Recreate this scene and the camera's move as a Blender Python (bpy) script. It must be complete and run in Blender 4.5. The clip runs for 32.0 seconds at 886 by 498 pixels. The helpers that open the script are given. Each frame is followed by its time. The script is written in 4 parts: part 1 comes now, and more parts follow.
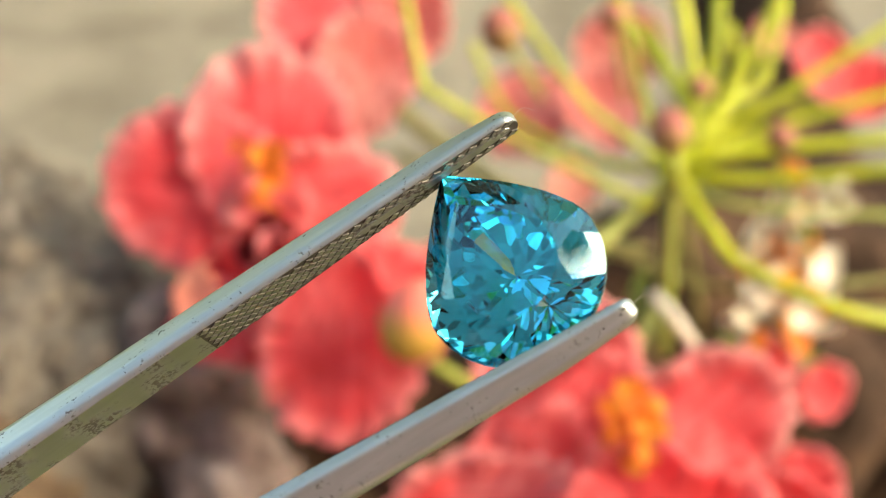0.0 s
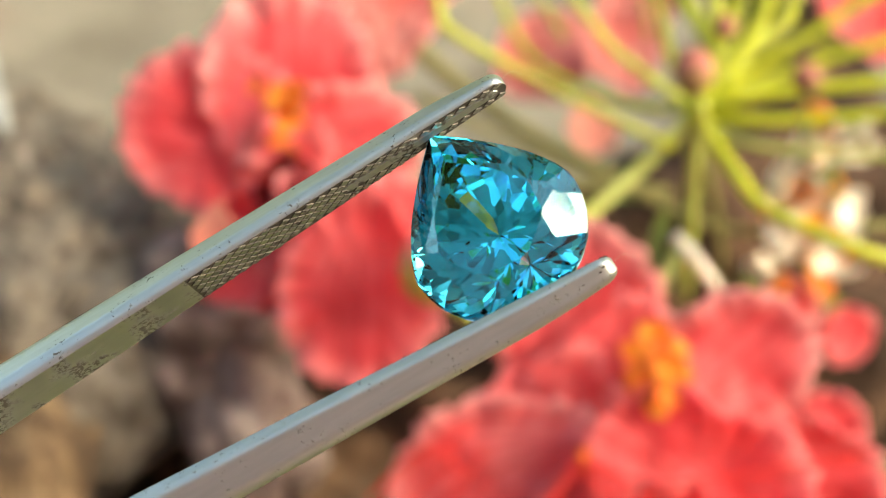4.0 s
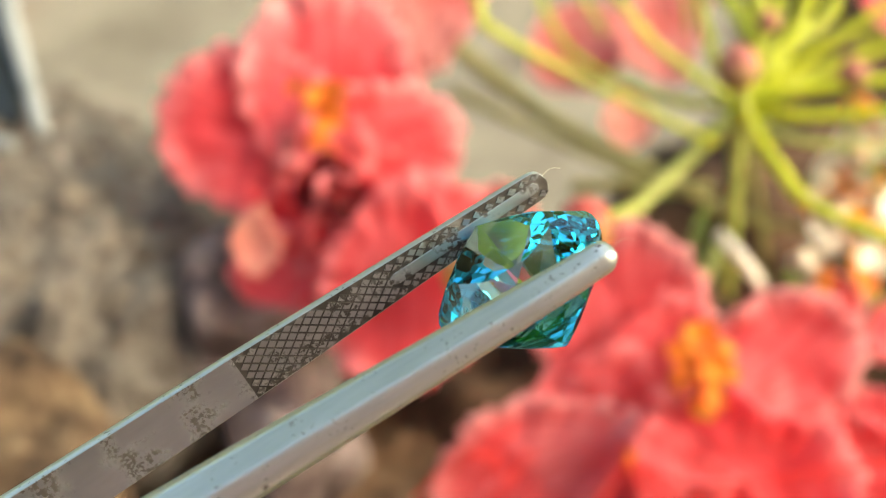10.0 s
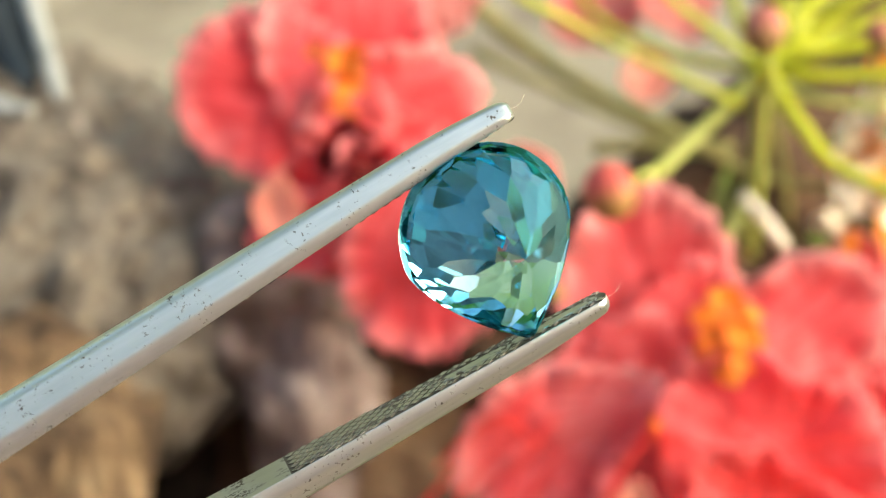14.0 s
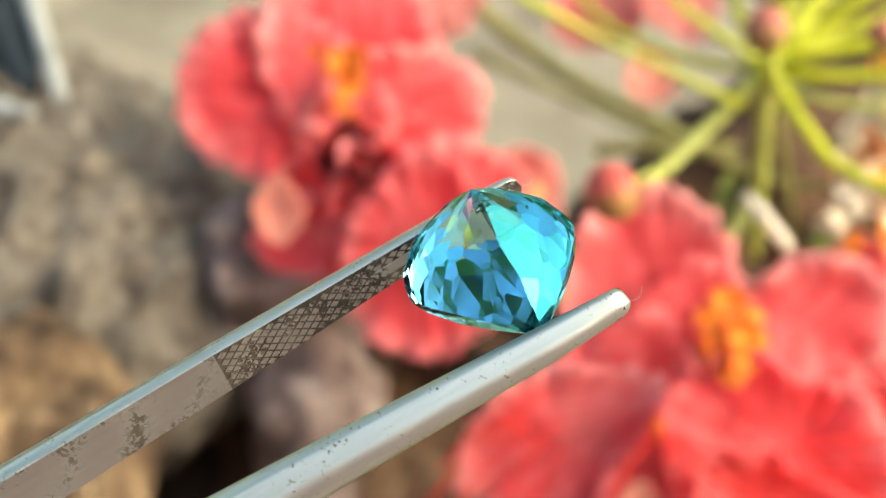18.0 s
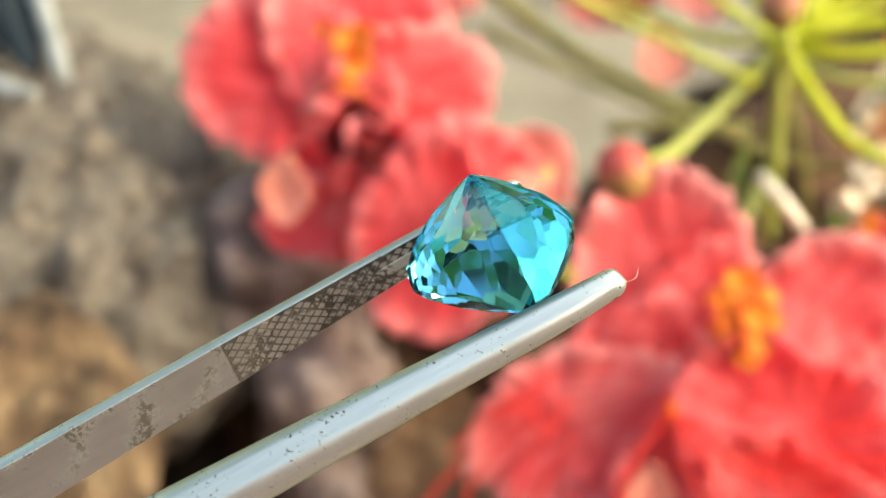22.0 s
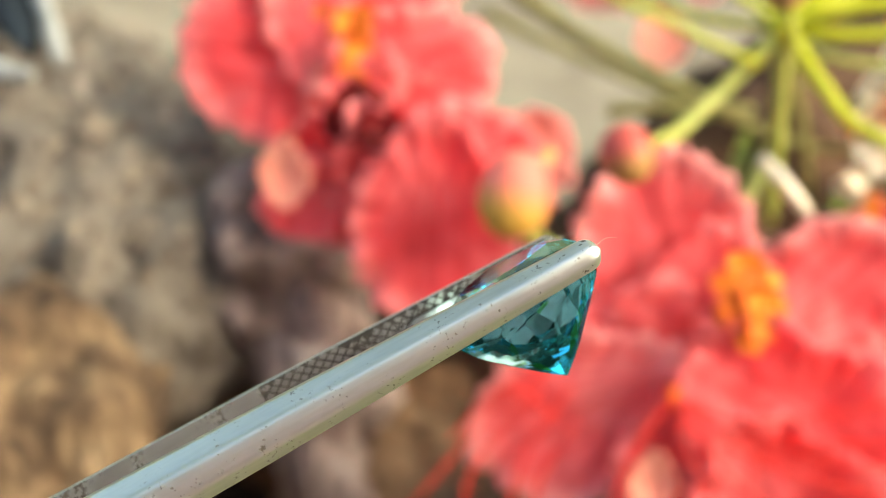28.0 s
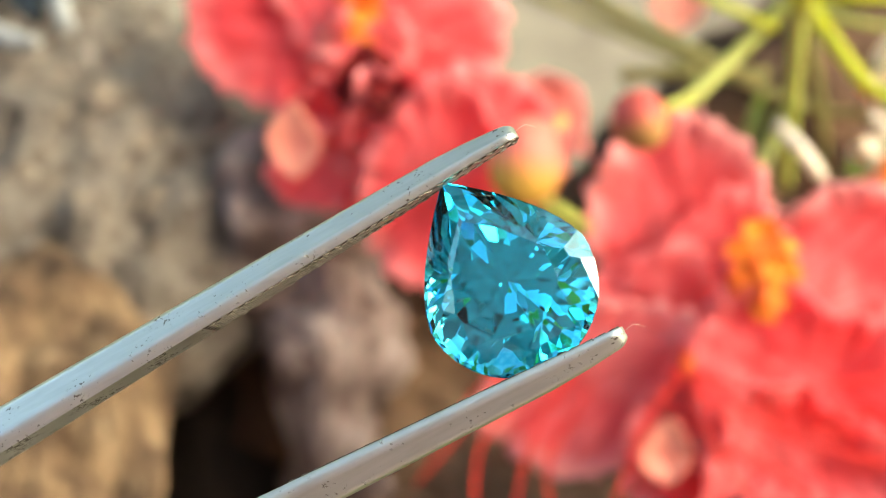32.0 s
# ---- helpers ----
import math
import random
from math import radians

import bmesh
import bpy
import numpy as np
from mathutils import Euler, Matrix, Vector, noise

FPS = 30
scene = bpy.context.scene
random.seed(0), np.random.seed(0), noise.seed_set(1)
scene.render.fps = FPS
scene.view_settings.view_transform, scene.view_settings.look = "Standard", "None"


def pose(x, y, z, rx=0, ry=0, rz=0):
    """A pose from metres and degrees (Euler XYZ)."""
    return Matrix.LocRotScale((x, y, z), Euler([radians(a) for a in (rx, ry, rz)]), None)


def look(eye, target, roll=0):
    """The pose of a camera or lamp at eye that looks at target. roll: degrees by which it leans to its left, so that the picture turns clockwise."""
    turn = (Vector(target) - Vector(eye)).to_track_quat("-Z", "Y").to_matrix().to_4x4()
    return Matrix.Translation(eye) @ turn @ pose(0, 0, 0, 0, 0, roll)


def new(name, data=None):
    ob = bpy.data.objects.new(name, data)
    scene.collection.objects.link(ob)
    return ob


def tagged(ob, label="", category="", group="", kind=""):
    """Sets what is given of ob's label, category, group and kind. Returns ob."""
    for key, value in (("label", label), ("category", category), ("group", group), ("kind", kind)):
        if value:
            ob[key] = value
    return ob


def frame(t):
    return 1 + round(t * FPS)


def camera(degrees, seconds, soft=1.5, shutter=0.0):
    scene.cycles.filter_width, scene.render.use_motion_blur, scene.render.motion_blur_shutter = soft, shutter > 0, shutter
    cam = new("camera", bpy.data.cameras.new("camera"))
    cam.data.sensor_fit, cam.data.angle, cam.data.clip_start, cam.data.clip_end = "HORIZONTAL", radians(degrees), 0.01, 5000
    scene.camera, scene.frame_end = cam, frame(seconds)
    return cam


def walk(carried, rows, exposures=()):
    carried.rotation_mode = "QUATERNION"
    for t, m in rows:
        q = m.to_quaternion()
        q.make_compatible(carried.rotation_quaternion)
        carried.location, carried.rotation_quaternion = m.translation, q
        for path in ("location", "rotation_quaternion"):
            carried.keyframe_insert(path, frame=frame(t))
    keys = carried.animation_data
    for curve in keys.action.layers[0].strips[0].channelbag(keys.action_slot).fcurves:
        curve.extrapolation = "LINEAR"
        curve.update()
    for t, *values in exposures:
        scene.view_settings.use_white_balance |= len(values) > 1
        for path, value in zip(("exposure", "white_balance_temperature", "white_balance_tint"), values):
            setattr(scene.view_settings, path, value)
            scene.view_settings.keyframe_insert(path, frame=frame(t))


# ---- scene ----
# A blue pear-cut stone turned in steel tweezers before red flowers on an old log.
LENS = 30.0
cam = camera(LENS, 32.0, soft=1.0)
cam.data.dof.use_dof = True
cam.data.dof.focus_distance = 0.0905
cam.data.dof.aperture_fstop = 36.0

WALK = [
    (0, 0.00392, -0.00508, 0.21965, 62.730, -0.861, -0.603),
    (0.5, 0.00320, -0.00503, 0.21975, 62.523, -0.889, -0.563),
    (1, 0.00215, -0.00417, 0.22037, 62.025, -0.924, -0.734),
    (1.5, 0.00323, -0.00454, 0.21963, 62.090, -0.825, -0.397),
    (2, 0.00197, -0.00420, 0.21974, 61.630, -0.927, -0.732),
    (2.5, 0.00180, -0.00415, 0.22047, 61.553, -0.958, -0.708),
    (3, 0.00185, -0.00390, 0.22009, 61.082, -0.829, -0.677),
    (3.5, 0.00273, -0.00342, 0.21891, 60.831, -0.769, -0.436),
    (5.5, 0.00361, -0.00289, 0.21740, 61.015, -0.118, 0.367),
    (6, 0.00079, -0.00198, 0.21976, 60.403, -0.376, -0.202),
    (6.5, 0.00089, -0.00184, 0.21904, 60.451, -0.116, -0.055),
    (7, 0.00097, -0.00139, 0.21893, 60.445, -0.085, 0.042),
    (7.5, 0.00053, -0.00093, 0.21876, 60.460, -0.035, 0.009),
    (8, 0.00071, -0.00093, 0.21939, 60.432, -0.077, 0.028),
    (8.5, 0.00101, -0.00029, 0.21879, 60.288, -0.005, 0.069),
    (9, -0.00000, -0.00000, 0.22000, 60.000, -0.000, 0.000),
    (9.5, 0.00051, -0.00001, 0.21923, 59.989, 0.004, 0.148),
    (10, 0.00067, -0.00021, 0.21918, 60.223, 0.152, 0.316),
    (10.5, -0.00017, -0.00036, 0.21914, 60.432, 0.299, 0.236),
    (11, 0.00026, -0.00008, 0.21940, 60.364, 0.408, 0.284),
    (11.5, -0.00009, -0.00001, 0.21948, 60.140, 0.496, 0.311),
    (12, 0.00014, 0.00047, 0.21903, 59.938, 0.414, 0.312),
    (12.5, 0.00067, 0.00027, 0.21877, 59.973, 0.583, 0.428),
    (13, 0.00036, 0.00130, 0.21951, 59.647, 0.578, 0.417),
    (13.5, -0.00084, 0.00122, 0.21913, 59.182, 0.519, 0.294),
    (14, -0.00092, 0.00251, 0.22042, 58.372, 0.617, 0.463),
    (14.5, -0.00131, 0.00279, 0.22156, 58.518, 0.582, 0.329),
    (16.5, -0.00061, 0.00309, 0.22038, 58.519, 0.616, 0.473),
    (17, -0.00098, 0.00318, 0.22032, 58.438, 0.717, 0.392),
    (17.5, -0.00049, 0.00289, 0.21977, 58.731, 0.702, 0.488),
    (18, -0.00058, 0.00290, 0.21984, 58.503, 0.803, 0.528),
    (18.5, -0.00077, 0.00365, 0.21991, 58.011, 0.752, 0.573),
    (19, -0.00111, 0.00450, 0.22119, 57.599, 0.735, 0.572),
    (19.5, -0.00028, 0.00330, 0.21956, 58.162, 0.925, 0.762),
    (20, -0.00040, 0.00369, 0.22018, 58.024, 0.810, 0.591),
    (20.5, -0.00059, 0.00376, 0.22029, 58.237, 0.925, 0.722),
    (21, -0.00083, 0.00406, 0.22016, 58.055, 0.959, 0.692),
    (21.5, -0.00078, 0.00477, 0.21934, 57.560, 1.196, 0.763),
    (22, 0.00006, 0.00544, 0.21759, 57.999, 1.197, 0.876),
    (22.5, -0.00058, 0.00560, 0.21842, 58.174, 1.192, 0.741),
    (23, -0.00045, 0.00579, 0.21841, 57.884, 1.183, 0.772),
    (23.5, -0.00006, 0.00607, 0.21745, 57.918, 1.134, 0.822),
    (24, -0.00042, 0.00612, 0.21778, 57.520, 1.229, 0.833),
    (24.5, -0.00050, 0.00774, 0.21809, 56.686, 1.366, 0.975),
    (26.5, -0.00042, 0.00774, 0.21807, 56.654, 1.348, 0.934),
    (27, -0.00026, 0.00763, 0.21722, 56.681, 1.129, 0.763),
    (27.5, -0.00072, 0.00746, 0.21690, 56.480, 1.214, 0.667),
    (28, -0.00112, 0.00702, 0.21715, 57.300, 1.039, 0.647),
    (28.5, -0.00055, 0.00725, 0.21691, 57.120, 0.877, 0.393),
    (29, 0.00073, 0.00862, 0.21792, 56.572, 1.103, 0.726),
    (29.5, -0.00045, 0.00875, 0.21872, 56.000, 1.235, 0.756),
    (30, -0.00060, 0.00832, 0.21683, 56.322, 1.372, 0.801),
    (30.5, -0.00126, 0.00812, 0.21592, 56.205, 1.364, 0.685),
    (31, -0.00091, 0.00777, 0.21575, 56.427, 1.467, 0.877),
    (31.5, -0.00017, 0.00881, 0.21634, 56.018, 1.554, 1.051),
    (32, -0.00074, 0.00922, 0.21634, 56.046, 1.506, 0.937),
]
walk(cam, [(t, pose(*m)) for t, *m in WALK], [(0, 1.70, 7950, 0), (9, 1.80, 7700, -1), (19, 1.87, 7450, -2), (24, 1.90, 7500, -2), (32, 2.0, 7650, -1)])

# ---- light ----
SUN_TO = Vector((0.775, -0.29, 0.565)).normalized()
world = bpy.data.worlds.new("sky")
scene.world = world
world.use_nodes = True
wn = world.node_tree.nodes
wl = world.node_tree.links
sky = wn.new("ShaderNodeTexSky")
sky.sky_type = "NISHITA"
sky.sun_disc = False
sky.sun_elevation = math.asin(SUN_TO.z)
sky.sun_rotation = math.atan2(SUN_TO.x, SUN_TO.y)
sky.air_density = 1.0
sky.dust_density = 4.0
sky.ozone_density = 0.4
wn["Background"].inputs["Strength"].default_value = 0.222
wl.new(sky.outputs["Color"], wn["Background"].inputs["Color"])
sun_data = bpy.data.lights.new("sun", "SUN")
sun_data.energy = 0.65
sun_data.angle = radians(34)
sun_data.color = (1.0, 0.955, 0.925)
sun = new("sun", sun_data)
sun.matrix_world = look((0, 0, 3), Vector((0, 0, 3)) - SUN_TO)


# ---- materials ----
def nodes_of(name):
    m = bpy.data.materials.new(name)
    m.use_nodes = True
    return m, m.node_tree.nodes, m.node_tree.links, m.node_tree.nodes["Principled BSDF"]


def ramp(n, l, source, stops):
    r = n.new("ShaderNodeValToRGB")
    e = r.color_ramp.elements
    while len(e) < len(stops):
        e.new(0.5)
    for i, (p, c) in enumerate(stops):
        e[i].position = p
        e[i].color = (*c, 1)
    l.new(source, r.inputs["Fac"])
    return r.outputs["Color"]


def noise_tex(n, l, scale, detail=4.0, rough=0.55, stretch=None):
    co = n.new("ShaderNodeTexCoord")
    out = co.outputs["Object"]
    if stretch:
        mp = n.new("ShaderNodeMapping")
        mp.inputs["Scale"].default_value = stretch
        l.new(out, mp.inputs["Vector"])
        out = mp.outputs["Vector"]
    t = n.new("ShaderNodeTexNoise")
    t.inputs["Scale"].default_value = scale
    t.inputs["Detail"].default_value = detail
    t.inputs["Roughness"].default_value = rough
    l.new(out, t.inputs["Vector"])
    return t.outputs["Fac"]


def mix(n, l, a, b, fac, mode="MIX"):
    m = n.new("ShaderNodeMix")
    m.data_type = "RGBA"
    m.blend_type = mode
    for sock, v in ((m.inputs[0], fac), (m.inputs[6], a), (m.inputs[7], b)):
        if isinstance(v, (int, float)):
            sock.default_value = v
        elif isinstance(v, tuple):
            sock.default_value = (*v, 1)
        else:
            l.new(v, sock)
    return m.outputs[2]


def bump(n, l, p, height, strength, distance):
    b = n.new("ShaderNodeBump")
    b.inputs["Strength"].default_value = strength
    b.inputs["Distance"].default_value = distance
    l.new(height, b.inputs["Height"])
    l.new(b.outputs["Normal"], p.inputs["Normal"])


def surface(name, stops, scale, fine, rough=0.7, bump_strength=0.5, bump_distance=0.001, stretch=None, contrast=0.5, transmit=0.0, spec=0.3):
    """Colour from a broad noise, broken up by a fine one, with relief."""
    m, n, l, p = nodes_of(name)
    big = noise_tex(n, l, scale, 4, 0.6, stretch)
    small = noise_tex(n, l, fine, 5, 0.65, stretch)
    col = ramp(n, l, big, stops)
    shade = ramp(n, l, small, [(0.3, (1 - contrast,) * 3), (0.7, (1.0,) * 3)])
    col = mix(n, l, col, shade, 1.0, "MULTIPLY")
    l.new(col, p.inputs["Base Color"])
    p.inputs["Roughness"].default_value = rough
    p.inputs["Specular IOR Level"].default_value = spec
    bump(n, l, p, small, bump_strength, bump_distance)
    if transmit:
        tr = n.new("ShaderNodeBsdfTranslucent")
        l.new(col, tr.inputs["Color"])
        ms = n.new("ShaderNodeMixShader")
        ms.inputs[0].default_value = transmit
        l.new(p.outputs[0], ms.inputs[1])
        l.new(tr.outputs[0], ms.inputs[2])
        l.new(ms.outputs[0], n["Material Output"].inputs["Surface"])
    return m


def petal_material(name, stops, margin):
    """A petal's colour, paler towards its frilled margin, with veins that run outwards."""
    m = surface(name, stops, 70, 420, 0.6, 0.25, 0.0004, None, 0.10, 0.55)
    n, l = m.node_tree.nodes, m.node_tree.links
    co = n.new("ShaderNodeTexCoord")
    off = n.new("ShaderNodeVectorMath")
    off.operation = "SUBTRACT"
    off.inputs[1].default_value = (0.5, 0.5, 0.5)
    flat = n.new("ShaderNodeVectorMath")
    flat.operation = "MULTIPLY"
    flat.inputs[1].default_value = (2, 2, 0)
    size = n.new("ShaderNodeVectorMath")
    size.operation = "LENGTH"
    l.new(co.outputs["Generated"], off.inputs[0])
    l.new(off.outputs[0], flat.inputs[0])
    l.new(flat.outputs[0], size.inputs[0])
    edge = ramp(n, l, size.outputs["Value"], [(0.70, (0, 0, 0)), (1.0, (0.9,) * 3)])
    # veins fan out from the claw
    claw = n.new("ShaderNodeVectorMath")
    claw.operation = "SUBTRACT"
    claw.inputs[1].default_value = (0.5, 0.02, 0.5)
    l.new(co.outputs["Generated"], claw.inputs[0])
    xy = n.new("ShaderNodeSeparateXYZ")
    l.new(claw.outputs[0], xy.inputs[0])
    fan = n.new("ShaderNodeMath")
    fan.operation = "ARCTAN2"
    l.new(xy.outputs["X"], fan.inputs[0])
    l.new(xy.outputs["Y"], fan.inputs[1])
    pair = n.new("ShaderNodeCombineXYZ")
    l.new(fan.outputs[0], pair.inputs["X"])
    l.new(size.outputs["Value"], pair.inputs["Y"])
    stretch = n.new("ShaderNodeVectorMath")
    stretch.operation = "MULTIPLY"
    stretch.inputs[1].default_value = (7, 0.9, 1)
    l.new(pair.outputs[0], stretch.inputs[0])
    vein = n.new("ShaderNodeTexNoise")
    vein.inputs["Scale"].default_value = 1.6
    vein.inputs["Detail"].default_value = 4
    l.new(stretch.outputs[0], vein.inputs["Vector"])
    streak = ramp(n, l, vein.outputs["Fac"], [(0.35, (0.86, 0.60, 0.60)), (0.52, (1, 1, 1)), (0.68, (1.0, 1.35, 1.35))])
    p = n["Principled BSDF"]
    old = p.inputs["Base Color"].links[0].from_socket
    col = mix(n, l, mix(n, l, old, streak, 1.0, "MULTIPLY"), margin, edge)
    l.new(col, p.inputs["Base Color"])
    for t in n:
        if t.type == "BSDF_TRANSLUCENT":
            l.new(col, t.inputs["Color"])
    return m


def bud_material(name, low, high):
    m = surface(name, [(0.3, low), (0.7, low)], 110, 800, 0.55, 0.2, 0.0002, None, 0.12, 0.0, 0.25)
    n, l = m.node_tree.nodes, m.node_tree.links
    co = n.new("ShaderNodeTexCoord")
    sep = n.new("ShaderNodeSeparateXYZ")
    l.new(co.outputs["Generated"], sep.inputs[0])
    grade = ramp(n, l, sep.outputs["Y"], [(0.30, (0, 0, 0)), (0.62, (1, 1, 1))])
    p = n["Principled BSDF"]
    old = p.inputs["Base Color"].links[0].from_socket
    l.new(mix(n, l, old, high, grade), p.inputs["Base Color"])
    return m


def steel_material(name, pits, zones, dark):
    """Satin steel with a fine lengthwise grain and specks of dark residue; pits and zones: where the residue begins."""
    m, n, l, p = nodes_of(name)
    grain = noise_tex(n, l, 2600, 3, 0.6, (0.12, 1, 1))
    broad = noise_tex(n, l, 160, 3, 0.5)
    spots = noise_tex(n, l, 3400, 4, 0.62)
    zone = noise_tex(n, l, 430, 3, 0.55)
    col = ramp(n, l, grain, [(0.3, (0.455, 0.495, 0.495)), (0.7, (0.53, 0.57, 0.57))])
    col = mix(n, l, col, ramp(n, l, broad, [(0.35, dark), (0.65, tuple(0.25 + 0.75 * c for c in dark))]), 1.0, "MULTIPLY")
    dirt = mix(n, l, ramp(n, l, spots, [(pits, (0, 0, 0)), (pits + 0.05, (1, 1, 1))]), ramp(n, l, zone, [(zones, (0, 0, 0)), (zones + 0.09, (1, 1, 1))]), 1.0, "MULTIPLY")
    col = mix(n, l, col, (0.04, 0.033, 0.028), dirt)
    l.new(col, p.inputs["Base Color"])
    sep = n.new("ShaderNodeSeparateColor")
    l.new(dirt, sep.inputs[0])
    for sock, slope, base in (("Metallic", -0.80, 0.93), ("Roughness", 0.34, 0.33)):
        f = n.new("ShaderNodeMath")
        f.operation = "MULTIPLY_ADD"
        f.inputs[1].default_value = slope
        f.inputs[2].default_value = base
        l.new(sep.outputs[0], f.inputs[0])
        l.new(f.outputs[0], p.inputs[sock])
    bump(n, l, p, grain, 0.10, 0.00005)
    return m


def gem_material(name, clear, turned):
    """Clear stone of a high index; tinted gloss stands in for colour light gains inside."""
    m, n, l, p = nodes_of(name)
    gloss = n.new("ShaderNodeFresnel")
    gloss.inputs["IOR"].default_value = 1.95
    bend = n.new("ShaderNodeBsdfRefraction")
    bend.inputs["Color"].default_value = (*clear, 1)
    bend.inputs["Roughness"].default_value = 0.0
    bend.inputs["IOR"].default_value = 1.95
    turn = n.new("ShaderNodeBsdfGlossy")
    turn.inputs["Color"].default_value = (*turned, 1)
    turn.inputs["Roughness"].default_value = 0.0
    both = n.new("ShaderNodeMixShader")
    l.new(gloss.outputs[0], both.inputs[0])
    l.new(bend.outputs[0], both.inputs[1])
    l.new(turn.outputs[0], both.inputs[2])
    l.new(both.outputs[0], n["Material Output"].inputs["Surface"])
    return m


STEEL = steel_material("satin_steel", 0.60, 0.50, (0.9, 0.9, 0.9))
STEEL_WORN = steel_material("stained_steel", 0.48, 0.505, (0.68, 0.66, 0.67))
TOOTH = steel_material("tooth_steel", 0.49, 0.43, (0.64, 0.60, 0.59))
GROOVE = surface("dirty_groove", [(0.35, (0.02, 0.017, 0.015)), (0.55, (0.07, 0.062, 0.055)), (0.7, (0.18, 0.17, 0.16))], 500, 1500, 0.5, 0.3, 0.0001, None, 0.5)
# One stone in three tints: the pavilion's deeper one stands for longer light paths.
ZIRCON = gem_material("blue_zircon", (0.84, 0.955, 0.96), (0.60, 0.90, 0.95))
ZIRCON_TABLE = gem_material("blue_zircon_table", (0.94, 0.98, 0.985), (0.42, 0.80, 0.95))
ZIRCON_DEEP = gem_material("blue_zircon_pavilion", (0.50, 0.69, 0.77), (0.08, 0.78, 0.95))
PETAL = petal_material("red_petal", [(0.30, (0.85, 0.075, 0.105)), (0.5, (0.89, 0.125, 0.16)), (0.70, (0.92, 0.23, 0.27))], (0.88, 0.36, 0.40))
PETAL_PINK = petal_material("pink_red_petal", [(0.3, (0.84, 0.085, 0.12)), (0.5, (0.88, 0.18, 0.22)), (0.7, (0.90, 0.32, 0.36))], (0.92, 0.54, 0.56))
PETAL_FAR = petal_material("pale_pink_petal", [(0.3, (0.80, 0.20, 0.20)), (0.7, (0.86, 0.42, 0.40))], (0.88, 0.5, 0.5))
PETAL_DARK = surface("deep_red_throat", [(0.35, (0.10, 0.003, 0.008)), (0.65, (0.32, 0.010, 0.016))], 150, 500, 0.6, 0.4, 0.0006, None, 0.4, 0.15)
ORANGE = petal_material("orange_petal", [(0.34, (0.90, 0.20, 0.05)), (0.50, (0.94, 0.36, 0.06)), (0.64, (0.96, 0.60, 0.12))], (0.92, 0.30, 0.09))
SALMON = surface("salmon_sepal", [(0.3, (0.94, 0.36, 0.29)), (0.7, (0.95, 0.50, 0.42))], 120, 600, 0.5, 0.3, 0.0004, None, 0.12, 0.4)
FILAMENT = surface("red_filament", [(0.3, (0.68, 0.02, 0.02)), (0.7, (0.85, 0.06, 0.05))], 200, 900, 0.4, 0.2, 0.0002, None, 0.15, 0.2)
STEM = surface("yellow_green_stem", [(0.3, (0.26, 0.32, 0.012)), (0.55, (0.42, 0.46, 0.018)), (0.75, (0.56, 0.57, 0.05))], 60, 500, 0.4, 0.2, 0.0003, None, 0.15, 0.15, 0.5)
STEM_PALE = surface("pale_green_stem", [(0.3, (0.28, 0.34, 0.06)), (0.7, (0.48, 0.52, 0.15))], 60, 500, 0.45, 0.2, 0.0003, None, 0.2, 0.2, 0.5)
STEM_OLIVE = surface("olive_stem", [(0.3, (0.17, 0.17, 0.06)), (0.7, (0.32, 0.30, 0.12))], 60, 500, 0.5, 0.2, 0.0003, None, 0.25, 0.2)
BUD = bud_material("rosy_bud", (0.27, 0.14, 0.05), (0.33, 0.055, 0.05))
BUD_YELLOW = bud_material("yellow_bud", (0.44, 0.26, 0.055), (0.60, 0.15, 0.12))
BUD_BROWN = bud_material("brown_bud", (0.24, 0.14, 0.06), (0.30, 0.10, 0.08))
BARK = surface("weathered_bark", [(0.32, (0.050, 0.042, 0.036)), (0.43, (0.125, 0.11, 0.10)), (0.52, (0.21, 0.19, 0.17)), (0.60, (0.165, 0.14, 0.12)), (0.70, (0.42, 0.38, 0.335))], 150, 420, 0.85, 0.8, 0.003, (1, 1, 0.6), 0.5)
FLAKE = surface("pale_bark_flake", [(0.34, (0.10, 0.08, 0.063)), (0.5, (0.18, 0.15, 0.125)), (0.66, (0.32, 0.27, 0.22))], 160, 900, 0.85, 0.8, 0.001, None, 0.5)
WOOD = surface("split_tan_wood", [(0.30, (0.04, 0.025, 0.017)), (0.44, (0.155, 0.10, 0.064)), (0.57, (0.30, 0.205, 0.125)), (0.72, (0.48, 0.36, 0.24))], 120, 420, 0.8, 1.0, 0.003, (1.6, 1.6, 0.3), 0.65)
BURL = surface("grey_pink_burl", [(0.34, (0.11, 0.075, 0.07)), (0.5, (0.27, 0.20, 0.19)), (0.66, (0.46, 0.38, 0.365))], 110, 420, 0.85, 1.0, 0.002, None, 0.55)
# Brown bark darkened further: shade between the stems is in its colour.
DARKWOOD = surface("shaded_brown_bark", [(0.3, (0.025, 0.012, 0.008)), (0.55, (0.075, 0.038, 0.022)), (0.75, (0.18, 0.10, 0.055))], 80, 350, 0.85, 1.0, 0.002, None, 0.6)
# Near-black: the crevice's shade is put into this colour.
CREVICE_SHADE = surface("crevice_shade", [(0.3, (0.008, 0.005, 0.004)), (0.7, (0.04, 0.026, 0.018))], 80, 350, 0.95, 1.0, 0.002, None, 0.6)
BROWNWOOD = surface("brown_root_bark", [(0.3, (0.10, 0.055, 0.033)), (0.55, (0.22, 0.135, 0.08)), (0.75, (0.36, 0.25, 0.16))], 80, 350, 0.85, 1.0, 0.002, None, 0.55)
